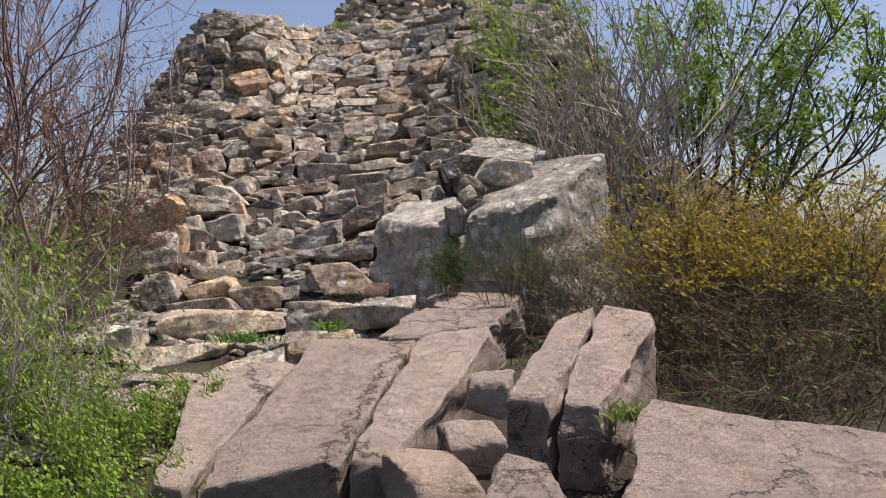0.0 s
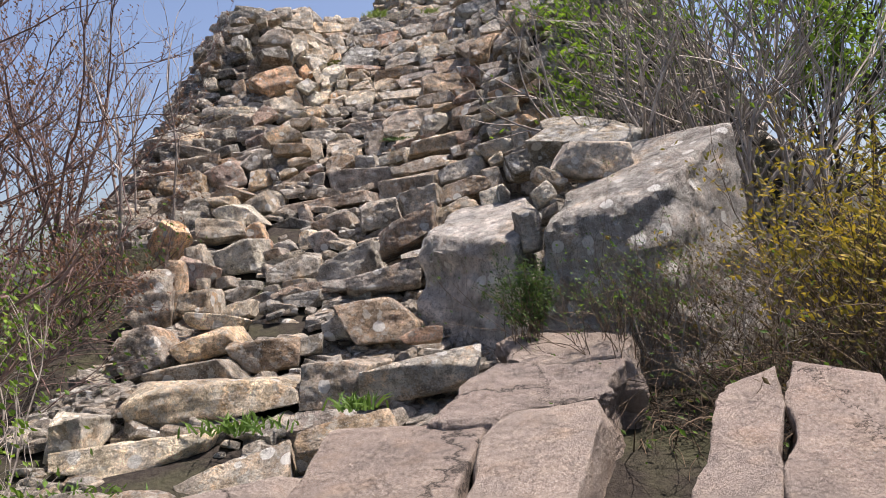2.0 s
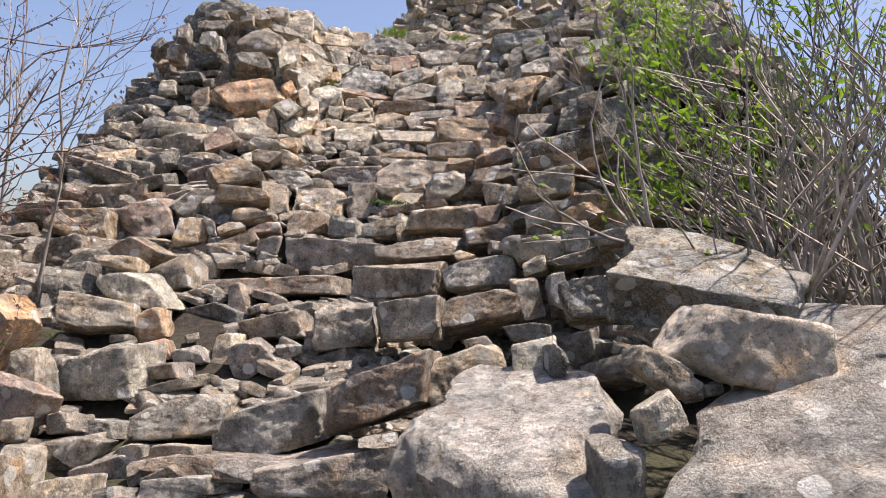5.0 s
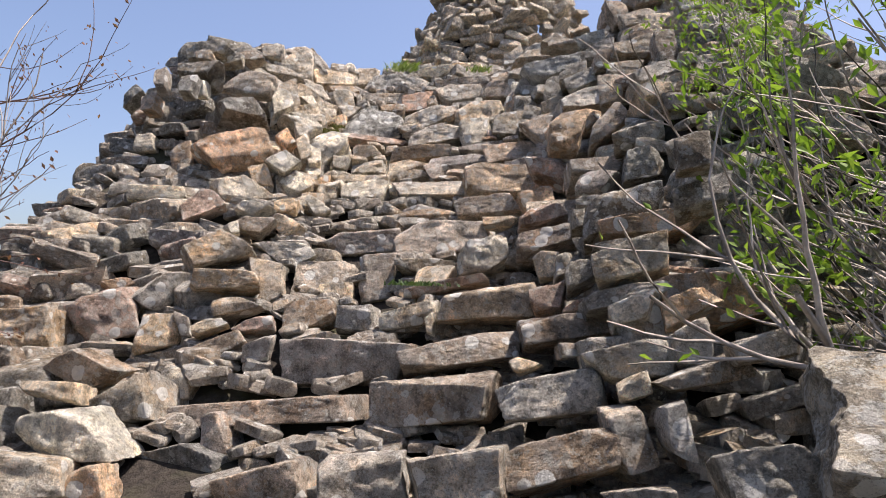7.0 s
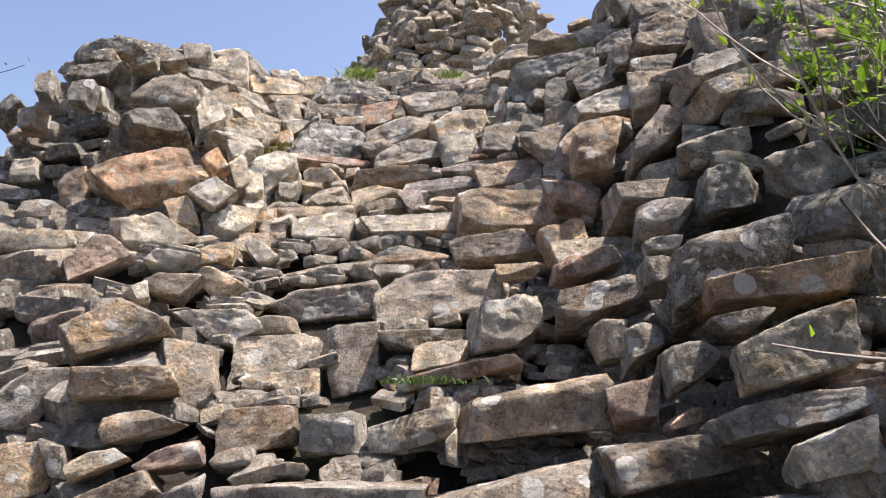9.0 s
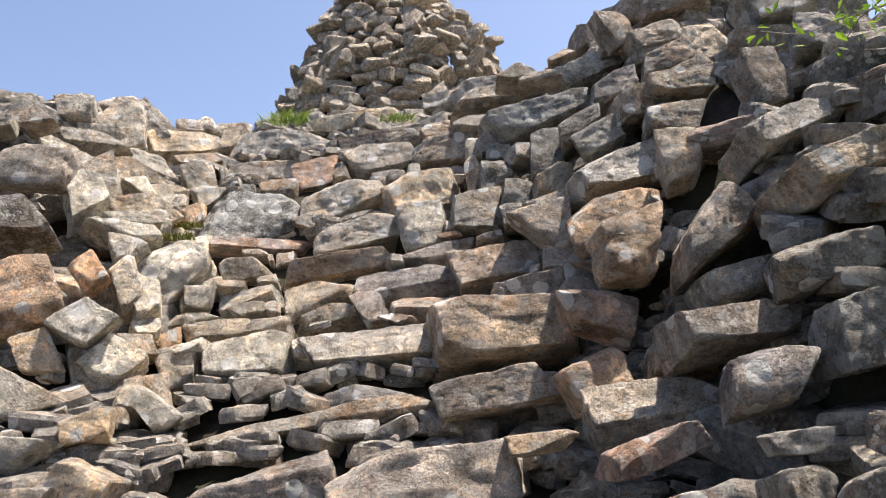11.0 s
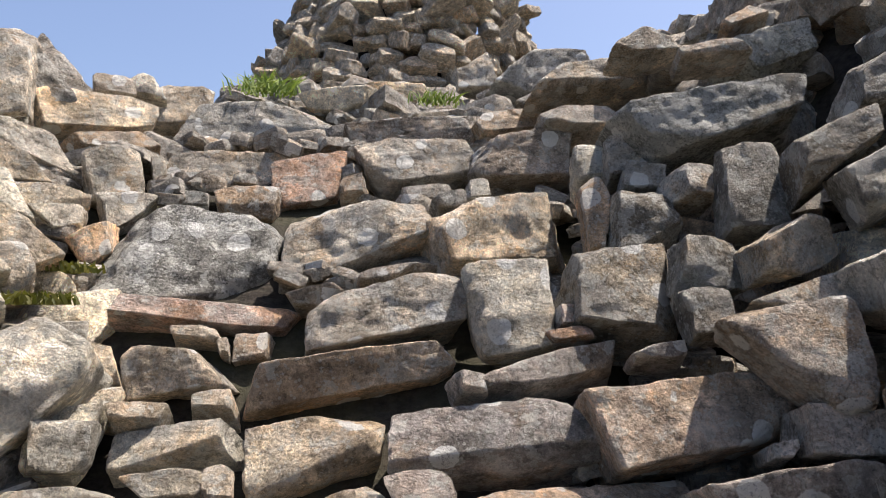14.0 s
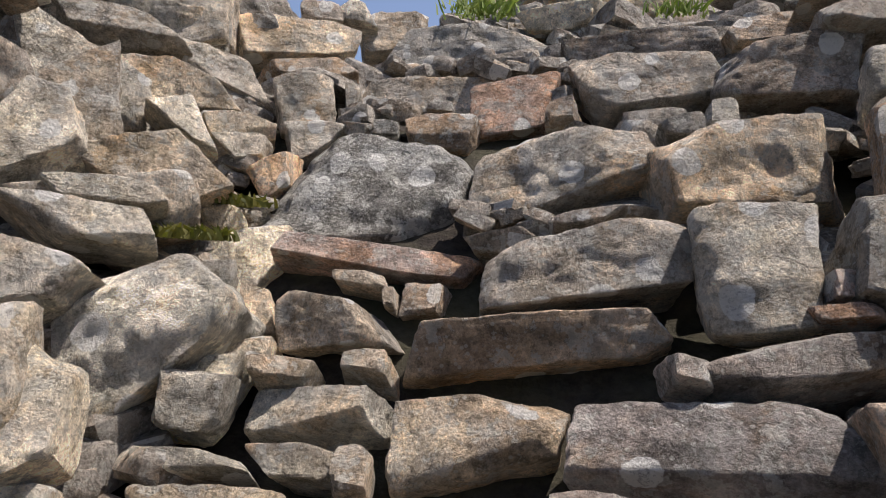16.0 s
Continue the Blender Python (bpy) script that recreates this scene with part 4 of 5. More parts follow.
course = stones_right
S("b", 0.37, 11.94, 5.61, 0.17, 0.28, 0.16, 11, 0.05, -0.13, -0.06, 18)
S("t", 0.50, 11.62, 5.41, 0.30, 0.16, 0.24, 10, 0.15, 0.06, 0.03, 18)
S("t", 0.65, 11.38, 5.25, 0.23, 0.27, 0.18, 13, -0.10, -0.01, -0.03, 18)
S("g", 0.87, 10.90, 5.29, 0.37, 0.23, 0.30, 2, 0.21, -0.14, -0.14, 18)
S("g", 0.80, 10.55, 4.94, 0.23, 0.20, 0.19, 6, -0.00, -0.04, -0.06, 18)
S("b", 0.55, 10.58, 4.74, 0.18, 0.33, 0.16, 16, 0.05, 0.19, -0.01, 18)
S("t", 0.14, 10.63, 4.43, 0.19, 0.26, 0.16, 18, -0.09, 0.26, -0.10, 18)
S("g", 0.44, 10.24, 4.45, 0.39, 0.15, 0.31, 17, -0.02, 0.05, -0.04, 18)
S("g", 0.68, 9.86, 4.37, 0.19, 0.13, 0.16, 2, 0.14, 0.12, -0.08, 18)
S("g", 0.64, 9.51, 3.88, 0.15, 0.16, 0.16, 4, 0.10, 0.09, 0.08, 18)
S("g", -0.13, 9.44, 3.39, 0.14, 0.07, 0.16, 2, 0.08, 0.09, 0.08, 18)
S("d", -0.15, 9.40, 3.27, 0.14, 0.12, 0.16, 6, 0.04, 0.12, -0.05, 18)
S("g", -0.01, 10.98, 4.48, 0.45, 0.19, 0.36, 15, -0.06, -0.03, 0.23, 16)
S("g", -0.03, 11.20, 4.70, 0.29, 0.16, 0.23, 25, 0.00, 0.22, -0.08, 16)
S("t", 0.29, 10.98, 4.71, 0.27, 0.16, 0.22, -5, 0.04, 0.03, 0.17, 16)
S("t", 0.39, 11.10, 4.95, 0.33, 0.17, 0.26, 9, 0.06, 0.18, 0.25, 16)
S("b", 0.16, 11.15, 4.84, 0.19, 0.18, 0.22, 7, -0.06, 0.17, -0.14, 16)
S("g", 0.13, 11.40, 5.04, 0.29, 0.14, 0.23, 23, 0.02, 0.48, -0.10, 16)
S("l", 0.10, 11.95, 5.33, 0.31, 0.15, 0.25, 16, 0.16, -0.10, 0.05, 16)
S("b", 0.46, 11.40, 5.18, 0.31, 0.15, 0.25, 19, -0.18, -0.04, 0.01, 16)
S("d", -0.09, 11.35, 4.81, 0.25, 0.13, 0.22, 27, 0.02, 0.45, -0.26, 16)
S("t", -0.25, 11.30, 4.51, 0.22, 0.14, 0.22, 25, -0.03, 0.16, 0.07, 16)
S("r", -0.33, 10.40, 3.78, 0.28, 0.15, 0.22, -11, 0.12, -0.25, 0.33, 16)
S("l", -0.19, 11.76, 5.02, 0.61, 0.19, 0.49, 12, 0.11, -0.03, -0.12, 16)
S("t", 0.00, 8.56, 2.98, 0.38, 0.16, 0.30, 17, 0.04, 0.19, 0.23, 16)
S("l", 0.02, 9.08, 3.29, 0.42, 0.23, 0.34, 13, -0.08, 0.25, -0.05, 16)
S("o", 0.14, 8.95, 3.20, 0.51, 0.11, 0.41, 6, 0.02, 0.30, 0.16, 16)
S("g", -0.06, 8.53, 2.81, 0.43, 0.09, 0.35, 11, 0.10, 0.24, -0.09, 16)
S("t", -0.06, 8.30, 2.74, 0.22, 0.11, 0.22, 20, 0.16, 0.20, 0.11, 16)
S("g", 0.48, 9.45, 3.68, 0.26, 0.25, 0.22, 24, 0.01, -0.32, -0.03, 16)
S("d", 0.22, 9.60, 3.65, 0.24, 0.20, 0.22, 12, -0.16, 0.01, -0.02, 16)
S("d", 0.20, 9.75, 3.87, 0.31, 0.14, 0.24, 11, -0.01, 0.10, 0.06, 16)
S("g", 0.42, 9.85, 4.21, 0.51, 0.15, 0.41, 18, -0.08, -0.08, -0.00, 16)
S("b", 0.07, 10.20, 4.06, 0.39, 0.17, 0.31, 38, -0.29, 0.50, 0.31, 16)
S("b", -0.03, 9.90, 3.70, 0.39, 0.14, 0.31, 4, 0.05, 0.16, -0.16, 16)
S("p", -0.08, 9.65, 3.54, 0.24, 0.14, 0.22, 9, 0.21, 0.46, -0.06, 16)
S("b", -0.20, 10.35, 4.03, 0.26, 0.24, 0.22, 10, 0.20, 0.27, 0.09, 16)
S("d", -0.21, 8.90, 2.92, 0.16, 0.14, 0.22, 12, -0.16, 0.16, -0.09, 16)
S("p", -0.36, 9.60, 3.17, 0.40, 0.17, 0.32, 12, 0.06, 0.29, 0.08, 16)
S("r", -0.37, 9.75, 3.35, 0.32, 0.10, 0.26, 15, 0.02, 0.11, -0.01, 16)
S("t", -0.36, 9.40, 3.00, 0.15, 0.15, 0.22, 8, 0.12, 0.06, 0.06, 16)
S("w", -0.25, 9.30, 2.99, 0.13, 0.15, 0.22, 11, -0.03, 0.24, -0.10, 16)
S("r", -0.38, 9.00, 2.80, 0.18, 0.15, 0.22, 14, 0.23, 0.34, 0.03, 16)
S("d", -0.06, 8.85, 3.06, 0.16, 0.07, 0.22, 4, 0.40, 0.50, 0.35, 16)
S("b", -0.13, 10.72, 4.20, 0.44, 0.20, 0.35, 17, 0.03, 0.19, -0.19, 16)
S("g", -0.05, 10.74, 4.01, 0.38, 0.16, 0.30, 13, 0.22, -0.19, 0.05, 16)

# ---- bedrock slabs and boulders ----
def slab_mesh(name, corners, drop, material, seed, n=50, lean=0.0, rough=1.0, flare=0.0):
    """A thick slab: four top corners (front left, front right, back right, back left), sides dropping to the ground."""
    r = random.Random(seed)
    p, faces = GRIDS[n]
    p = p / (np.sum(np.abs(p) ** 30, axis=1) ** (1 / 30))[:, None]
    for _ in range(5):
        nrm = np.array([r.choice((-1, 1)) * r.uniform(0.3, 1), r.choice((-1, 1)) * r.uniform(0.3, 1), r.uniform(-0.2, 1)])
        nrm /= np.linalg.norm(nrm)
        over = p @ nrm - np.sum(np.abs(nrm)) * r.uniform(0.86, 0.96)
        p = p - np.where(over > 0, over, 0)[:, None] * nrm
    c = [np.array(k, float) for k in corners]
    o = Vector((seed * 3.1, seed * 1.7, 0))
    out = []
    size = (np.linalg.norm(c[1] - c[0]) + np.linalg.norm(c[2] - c[3])) / 2, (np.linalg.norm(c[3] - c[0]) + np.linalg.norm(c[2] - c[1])) / 2

    def terrace(x, k):
        return (math.floor(x * k) + smooth(0.55, 1.0, x * k % 1.0)) / k

    for a in p:
        u, v, k = (a[0] + 1) / 2, (a[1] + 1) / 2, (a[2] + 1) / 2
        top = c[0] * (1 - u) * (1 - v) + c[1] * u * (1 - v) + c[2] * u * v + c[3] * (1 - u) * v
        q = Vector(top) + Vector((flare * (1 - k) * a[0], lean * (1 - k) - flare * (1 - k) * max(0.0, -a[1]), -drop * (1 - k)))
        jag = terrace(noise.noise(q * 3.0 + o), 5) * 0.085 + noise.noise(q * 9 + o) * 0.03 + noise.noise(q * 22 + o) * 0.012
        s = terrace(noise.noise(Vector((q.x * 1.6 + q.y * 0.5, q.y * 0.8, q.z)) + o), 4) * 0.05 + noise.noise(q * 4.5 + o) * 0.012 + noise.noise(q * 12 + o) * 0.010
        ledge = terrace(noise.noise(Vector((q.x * 2.5, q.y * 2.5, q.z * 7)) + o), 5) * 0.07
        out.append(q + Vector((a[0] * abs(a[0]) * (jag + ledge), a[1] * abs(a[1]) * (jag + ledge), a[2] * s)) * rough)
    return mesh_of(name, out, faces, material, 24)


def slab(name, label, corners, drop, material, seed, lean=0.0, rough=1.0, category="rock", flare=0.0):
    return tagged(new(name, slab_mesh(name, corners, drop, material, seed, lean=lean, rough=rough, flare=flare)), label, category)


slab("rock_slab", "smooth sloping slab of foot-worn pinkish-brown bedrock", [(-1.0, 2.85, 0.56), (-0.40, 2.85, 0.71), (-0.16, 4.75, 0.93), (-0.84, 4.8, 0.92)], 0.55, SLAB, 1, 0.12, 0.28)
slab("rock_slab", "narrow strip of pale bedrock split by a deep crack", [(-0.372, 2.88, 0.69), (-0.19, 2.95, 0.64), (0.36, 4.75, 1.02), (-0.13, 4.78, 0.95)], 0.55, SLAB, 2, 0.1, 0.34)
slab("rock_slab", "weathered flat bedrock edge beside green shrubs", [(-1.18, 2.95, 0.56), (-1.03, 2.9, 0.55), (-0.88, 4.5, 0.84), (-1.42, 4.3, 0.80)], 0.5, SLAB, 3, 0.1, 0.35)
slab("rock_slab", "cracked pale ledge of bedrock below the steps", [(-0.42, 4.7, 0.93), (0.36, 4.75, 1.02), (0.50, 5.30, 1.12), (-0.15, 5.35, 1.08)], 0.5, CRACKED, 4, 0.0, 0.75)
slab("rock_slab", "dark flat slab at the foot of the boulders", [(-0.05, 5.32, 1.08), (0.55, 5.25, 1.10), (0.62, 5.8, 1.18), (-0.12, 5.85, 1.16)], 0.4, SLAB, 11, 0.0, 0.7)
slab("rock_block", "upright cracked block of pinkish bedrock", [(0.27, 3.4, 0.84), (0.50, 3.3, 0.83), (0.95, 4.5, 1.16), (0.72, 4.45, 1.10)], 0.6, CRACKED, 5, 0.05, 0.42)
slab("rock_block", "split block of pinkish bedrock with pale side", [(0.507, 3.28, 0.82), (0.74, 3.25, 0.80), (1.26, 4.35, 1.13), (0.96, 4.5, 1.17)], 0.6, CRACKED, 6, 0.05, 0.5)
slab("rock_slab", "broad low slab of cracked reddish bedrock", [(0.42, 2.1, 0.52), (1.60, 1.75, 0.50), (1.92, 3.15, 0.74), (0.95, 3.45, 0.80)], 0.5, CRACKED, 7, 0.0, 0.55)
slab("rock_slab", "small reddish rock tread with a split", [(0.05, 1.9, 0.50), (0.44, 1.95, 0.52), (0.42, 2.75, 0.72), (0.20, 2.8, 0.74)], 0.5, CRACKED, 8, 0.0, 0.5)
slab("boulder", "large grey boulder with a flat tilted top", [(-0.60, 6.50, 1.78), (0.03, 5.96, 1.69), (0.20, 6.75, 2.02), (-0.36, 7.08, 1.97)], 1.1, BOULDER, 9, -0.06, 0.6, flare=0.06)
slab("boulder", "huge pale grey boulder with a sloping flat top beside bushes", [(0.17, 5.93, 1.81), (0.78, 5.70, 1.86), (1.44, 6.40, 2.36), (0.82, 6.88, 2.34)], 1.4, BOULDER, 10, -0.05, 0.7, flare=0.12)


def boulder(label, x, y, z, w, h, d, tilt, yaw, seed, tone, taper=0.0, wedge=0.0):
    me = rock("boulder", w, h, d, tone, seed, 26, taper, 0.0, wedge, square=5, cuts=9)
    ob = tagged(new("boulder", me), label, "rock")
    ob.matrix_basis = pose(x, y, z, 0, -tilt, yaw)
    return ob


slab("boulder", "flat grey boulder lying tilted on the rubble", [(0.17, 6.84, 2.38), (0.80, 6.62, 2.29), (0.99, 7.10, 2.46), (0.34, 7.40, 2.66)], 0.20, STONE["l"], 12, 0.08, 0.7)
boulder("lichen-crusted rounded boulder resting on a larger boulder", 0.52, 6.42, 2.15, 0.52, 0.25, 0.36, -8, 0, 22, BOULDER)
boulder("upright pale stone wedged between two boulders", 0.10, 6.10, 1.74, 0.15, 0.28, 0.22, 8, 10, 26, STONE["g"])
boulder("small white angular stone lodged between boulders", 0.20, 6.08, 1.95, 0.12, 0.13, 0.12, 25, 20, 27, STONE["w"])
boulder("thin flat stone lodged under a rounded boulder", 0.25, 6.33, 2.05, 0.22, 0.10, 0.25, -30, 15, 28, STONE["t"])
boulder("rounded grey boulder between bedrock blocks", -0.02, 2.75, 0.58, 0.33, 0.26, 0.40, 0, 20, 23, SLAB)
boulder("squared grey stone wedged between bedrock slabs", 0.22, 3.55, 0.80, 0.24, 0.20, 0.35, 0, -10, 24, SLAB)
boulder("low grey stone wedged under bedrock", 0.10, 3.10, 0.66, 0.25, 0.2, 0.35, 0, 15, 25, SLAB)


# ---- loose filling stones ----
LIB = [rock("stone", 1.0, r_h, r_d, STONE[c], 500 + i, 7, square=9, cuts=8, rough=0.9)
       for i, (c, r_h, r_d) in enumerate((c, rng.uniform(0.36, 0.62), rng.uniform(0.7, 1.0)) for c in "gdbgtpgbdgwbrgpbdt")]


def covers(x, y, z, pad):
    """Whether a loose stone here would stand in front of, or inside, a course stone."""
    return any(abs(x - a) < w * 0.5 + pad and abs(z - c) < h * 0.5 + pad and -0.30 < y - b < 0.30 for a, b, c, w, h in placed)


def fill(parent, n, x0, x1, y0, y1, s0, s1, sink, seed, keep=None, dark=False, lift=0.0):
    r = random.Random(seed)
    made = tries = 0
    while made < n and tries < n * 30:
        tries += 1
        x, y = r.uniform(x0, x1), r.uniform(y0, y1)
        z = land(x, y)
        if keep and not keep(x, y, z):
            continue
        if covers(x, y, z + lift, s1 * 0.3):
            continue
        s = r.uniform(s0, s1) * r.uniform(0.8, 1.2)
        ob = child("stone", r.choice(LIB), parent)
        ob.matrix_basis = pose(x, y, z + lift - s * sink, r.uniform(-16, 16), r.uniform(-18, 18), r.uniform(-35, 35)) @ Matrix.Diagonal((s * r.uniform(0.8, 1.3), s, s * r.uniform(0.7, 1.1), 1))
        made += 1


def pile_left(x, y, z):
    return z > lerp_table(SIDE, y) + 0.15


fill(stones_left, 290, -5.6, -2.15, 8.3, 12.9, 0.20, 0.40, -0.15, 31, pile_left, lift=0.05)
fill(stones_right, 200, -0.02, 2.6, 8.3, 13.0, 0.20, 0.40, -0.15, 32, pile_left, lift=0.15)
fill(stones_right, 130, 0.1, 1.2, 8.6, 11.6, 0.20, 0.36, -0.2, 36, lift=0.12)
fill(stones_low, 200, -2.6, 0.2, 5.4, 8.4, 0.10, 0.24, 0.05, 33)
fill(stones_mid, 170, -2.4, 0.3, 8.2, 10.8, 0.08, 0.19, 0.05, 34)
fill(stones_upper, 170, -2.5, 0.3, 10.6, 14.5, 0.08, 0.2, 0.05, 35)

# ---- cairn tower on the summit ----
tower = tagged(new("stone_tower"), "tapering round cairn tower of stacked grey and tan rubble", "cairn")
tower.location = (-1.1, 17.8, 6.9)
core = [(math.cos(a) * r, math.sin(a) * r, z) for z, r in ((-0.9, 1.35), (0.4, 1.0), (1.7, 0.4)) for a in (i * math.tau / 20 for i in range(20))]
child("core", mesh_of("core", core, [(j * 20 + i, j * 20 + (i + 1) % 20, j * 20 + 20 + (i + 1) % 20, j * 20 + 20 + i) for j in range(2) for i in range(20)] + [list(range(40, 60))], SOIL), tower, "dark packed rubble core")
r_t = random.Random(77)
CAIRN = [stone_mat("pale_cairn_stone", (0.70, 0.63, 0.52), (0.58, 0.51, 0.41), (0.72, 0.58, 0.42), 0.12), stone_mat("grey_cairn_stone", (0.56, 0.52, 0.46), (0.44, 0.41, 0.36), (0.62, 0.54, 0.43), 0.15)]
PALE = [rock("stone", 1.0, r_t.uniform(0.4, 0.62), r_t.uniform(0.7, 1.0), CAIRN[i % 3 // 2], 560 + i, 7, square=10, cuts=8, rough=0.9) for i in range(9)]
WEST = [(-0.8, 1.75), (0.0, 1.42), (1.0, 0.88), (1.8, 0.5), (2.0, 0.3)]
EAST = [(-0.8, 1.75), (0.0, 1.6), (1.0, 1.48), (1.25, 1.15), (1.6, 0.75), (2.0, 0.3)]
z_t = -0.7
while z_t < 1.95:
    h_t = r_t.uniform(0.11, 0.19)
    a_t = r_t.uniform(math.pi * 0.9, math.pi)
    while a_t < math.pi * 2.15:
        k_t = smooth(-0.9, 0.9, math.cos(a_t))
        rad = lerp_table(WEST, z_t) * (1 - k_t) + lerp_table(EAST, z_t) * k_t + r_t.gauss(0, 0.07)
        s = r_t.choice((0.12, 0.15, 0.18, 0.22, 0.30)) * r_t.uniform(0.85, 1.15)
        ob = child("stone", r_t.choice(PALE), tower)
        ob.matrix_basis = pose(rad * math.cos(a_t), rad * math.sin(a_t), z_t, r_t.uniform(-44, 0), r_t.uniform(-20, 20), math.degrees(a_t) + 90 + r_t.uniform(-45, 45)) @ Matrix.Diagonal((s * 1.25, s, h_t * r_t.uniform(1.2, 2.6), 1))
        a_t += s / rad * 0.95
    z_t += h_t * 0.95


def rubble_rest(name, label, n, x0, x1, y0, y1, s0, s1, seed, keep=None, lift=0.0):
    """The packed small rubble between the larger stones, joined."""
    r = random.Random(seed)
    verts, faces = [], []
    src = [(np.array([v.co[:] for v in me.vertices]), [tuple(f.vertices) for f in me.polygons]) for me in SMALL]
    for _ in range(n):
        x, y = r.uniform(x0, x1), r.uniform(y0, y1)
        z = land(x, y)
        if keep and not keep(x, y, z):
            continue
        s = r.uniform(s0, s1)
        if covers(x, y, z + lift, s * 0.05):
            continue
        m = np.array(pose(x, y, z + lift, r.uniform(-22, 22), r.uniform(-22, 22), r.uniform(0, 360)) @ Matrix.Diagonal((s * r.uniform(0.8, 1.4), s, s * r.uniform(0.6, 1.0), 1)))
        p, f = r.choice(src)
        base = len(verts)
        verts.extend((p @ m[:3, :3].T + m[:3, 3]).tolist())
        faces.extend(tuple(base + i for i in q) for q in f)
    return tagged(new(name, mesh_of(name, verts, faces, MIXED, 25)), label, "rubble", kind="stuff")


SMALL = [rock("chip", 1.0, 0.5, 0.85, MIXED, 700 + i, 4, square=9, cuts=7) for i in range(10)]
rubble_rest("rubble", "packed small grey rubble between the steps", 4200, -2.7, 0.25, 5.2, 14.5, 0.08, 0.19, 41, lift=0.05)
rubble_rest("rubble", "small loose stones and grit at the foot of the steps", 700, -2.4, -0.85, 3.6, 5.4, 0.03, 0.13, 45, lift=0.01)
rubble_rest("rubble", "packed small grey rubble of the leaning wall", 1500, -5.6, -2.1, 8.2, 13.2, 0.14, 0.30, 42, pile_left, lift=0.02)
rubble_rest("rubble", "packed small grey rubble of the collapsed wall", 1100, -0.1, 3.0, 7.9, 14.0, 0.14, 0.32, 43, pile_left, lift=0.10)
rubble_rest("rubble", "scattered rubble across the summit", 700, -4.0, 3.0, 13.0, 17.0, 0.15, 0.4, 44, lift=0.03)


# ---- plants ----
class Plant:
    """Collects tapered stems and leaves, and links them as the parts of one plant."""

    def __init__(self, seed):
        self.r = random.Random(seed)
        self.v, self.f, self.lv, self.lf = [], [], [], []
        self.low = -99.0
        self.done = []

    def close_stem(self):
        """Ends one main stem with its side branches, as a part of its own."""
        self.done.append((self.v, self.f))
        self.v, self.f = [], []

    def tube(self, pts, r0, r1, sides=4):
        base = len(self.v)
        for i, p in enumerate(pts):
            t = (pts[min(i + 1, len(pts) - 1)] - pts[max(i - 1, 0)]).normalized()
            a = t.orthogonal().normalized()
            b = t.cross(a)
            rad = r0 + (r1 - r0) * i / max(1, len(pts) - 1)
            for k in range(sides):
                g = k * math.tau / sides
                self.v.append(p + (a * math.cos(g) + b * math.sin(g)) * rad)
        for i in range(len(pts) - 1):
            for k in range(sides):
                c = base + i * sides
                self.f.append((c + k, c + (k + 1) % sides, c + sides + (k + 1) % sides, c + sides + k))

    def stem(self, p, d, length, rad, bend=0.25, up=0.1, steps=6):
        pts = [Vector(p)]
        d = Vector(d).normalized()
        for _ in range(steps):
            d = (d + Vector([self.r.gauss(0, bend) for _ in range(3)]) * 0.5 + Vector((0, 0, up))).normalized()
            pts.append(pts[-1] + d * length / steps)
        self.tube(pts, rad, rad * 0.45, 5 if rad > 0.012 else 3)
        return pts

    def leaf(self, p, size, spread=1.0, long=1.8):
        n = Vector([self.r.gauss(0, 1) for _ in range(3)]).normalized()
        a = n.orthogonal().normalized() * size * 0.5
        b = n.cross(a).normalized() * size * long * 0.5
        k = len(self.lv)
        self.lv += [p - b, p + a * 0.8 + n * size * 0.12, p + b, p - a * 0.8 + n * size * 0.12]
        self.lf += [(k, k + 1, k + 2), (k, k + 2, k + 3)]

    def grow(self, p, d, length, rad, level, kids, leaves=0, size=0.03, bend=0.25, up=0.08, ratio=0.62, fan=0.75):
        pts = self.stem(p, d, length, rad, bend, up)
        if level == 0:
            for _ in range(leaves):
                q = self.r.choice(pts[2:]) + Vector([self.r.gauss(0, size * 1.3) for _ in range(3)])
                if q.z > self.low:
                    self.leaf(q, size * self.r.uniform(0.6, 1.3))
            return
        for _ in range(kids):
            i = self.r.randint(2, len(pts) - 1)
            base = (pts[i] - pts[i - 1]).normalized()
            side = Vector([self.r.gauss(0, 1) for _ in range(3)])
            nd = (base + side.normalized() * fan * self.r.uniform(0.6, 1.2)).normalized()
            self.grow(pts[i], nd, length * ratio * self.r.uniform(0.7, 1.15), rad * 0.55, level - 1, kids, leaves, size, bend, up, ratio, fan)

    def link(self, name, label, category, stem_mat, leaf_material, leaf_name="foliage", stem_name="stem"):
        ob = tagged(new(name), label, category)
        for verts, faces in self.done + ([(self.v, self.f)] if self.f else []):
            me = mesh_of(stem_name, verts, faces, stem_mat)
            me.shade_smooth()
            child(stem_name, me, ob)
        if self.lf:
            tagged(child(leaf_name, mesh_of(leaf_name, self.lv, self.lf, leaf_material), ob), kind="stuff")
        return ob


GROUPS = {"bare_shrub": "bare shrubs beside the wall", "green_shrub": "green shrubs beside the bedrock", "thicket_shrub": "thicket beside the steps",
          "leafy_tree": "small trees on the slope", "yellow_bush": "yellow bushes by the boulder", "dry_brush": "dry brush on the slope", "withered_bush": "withered bushes under the yellow leaves"}


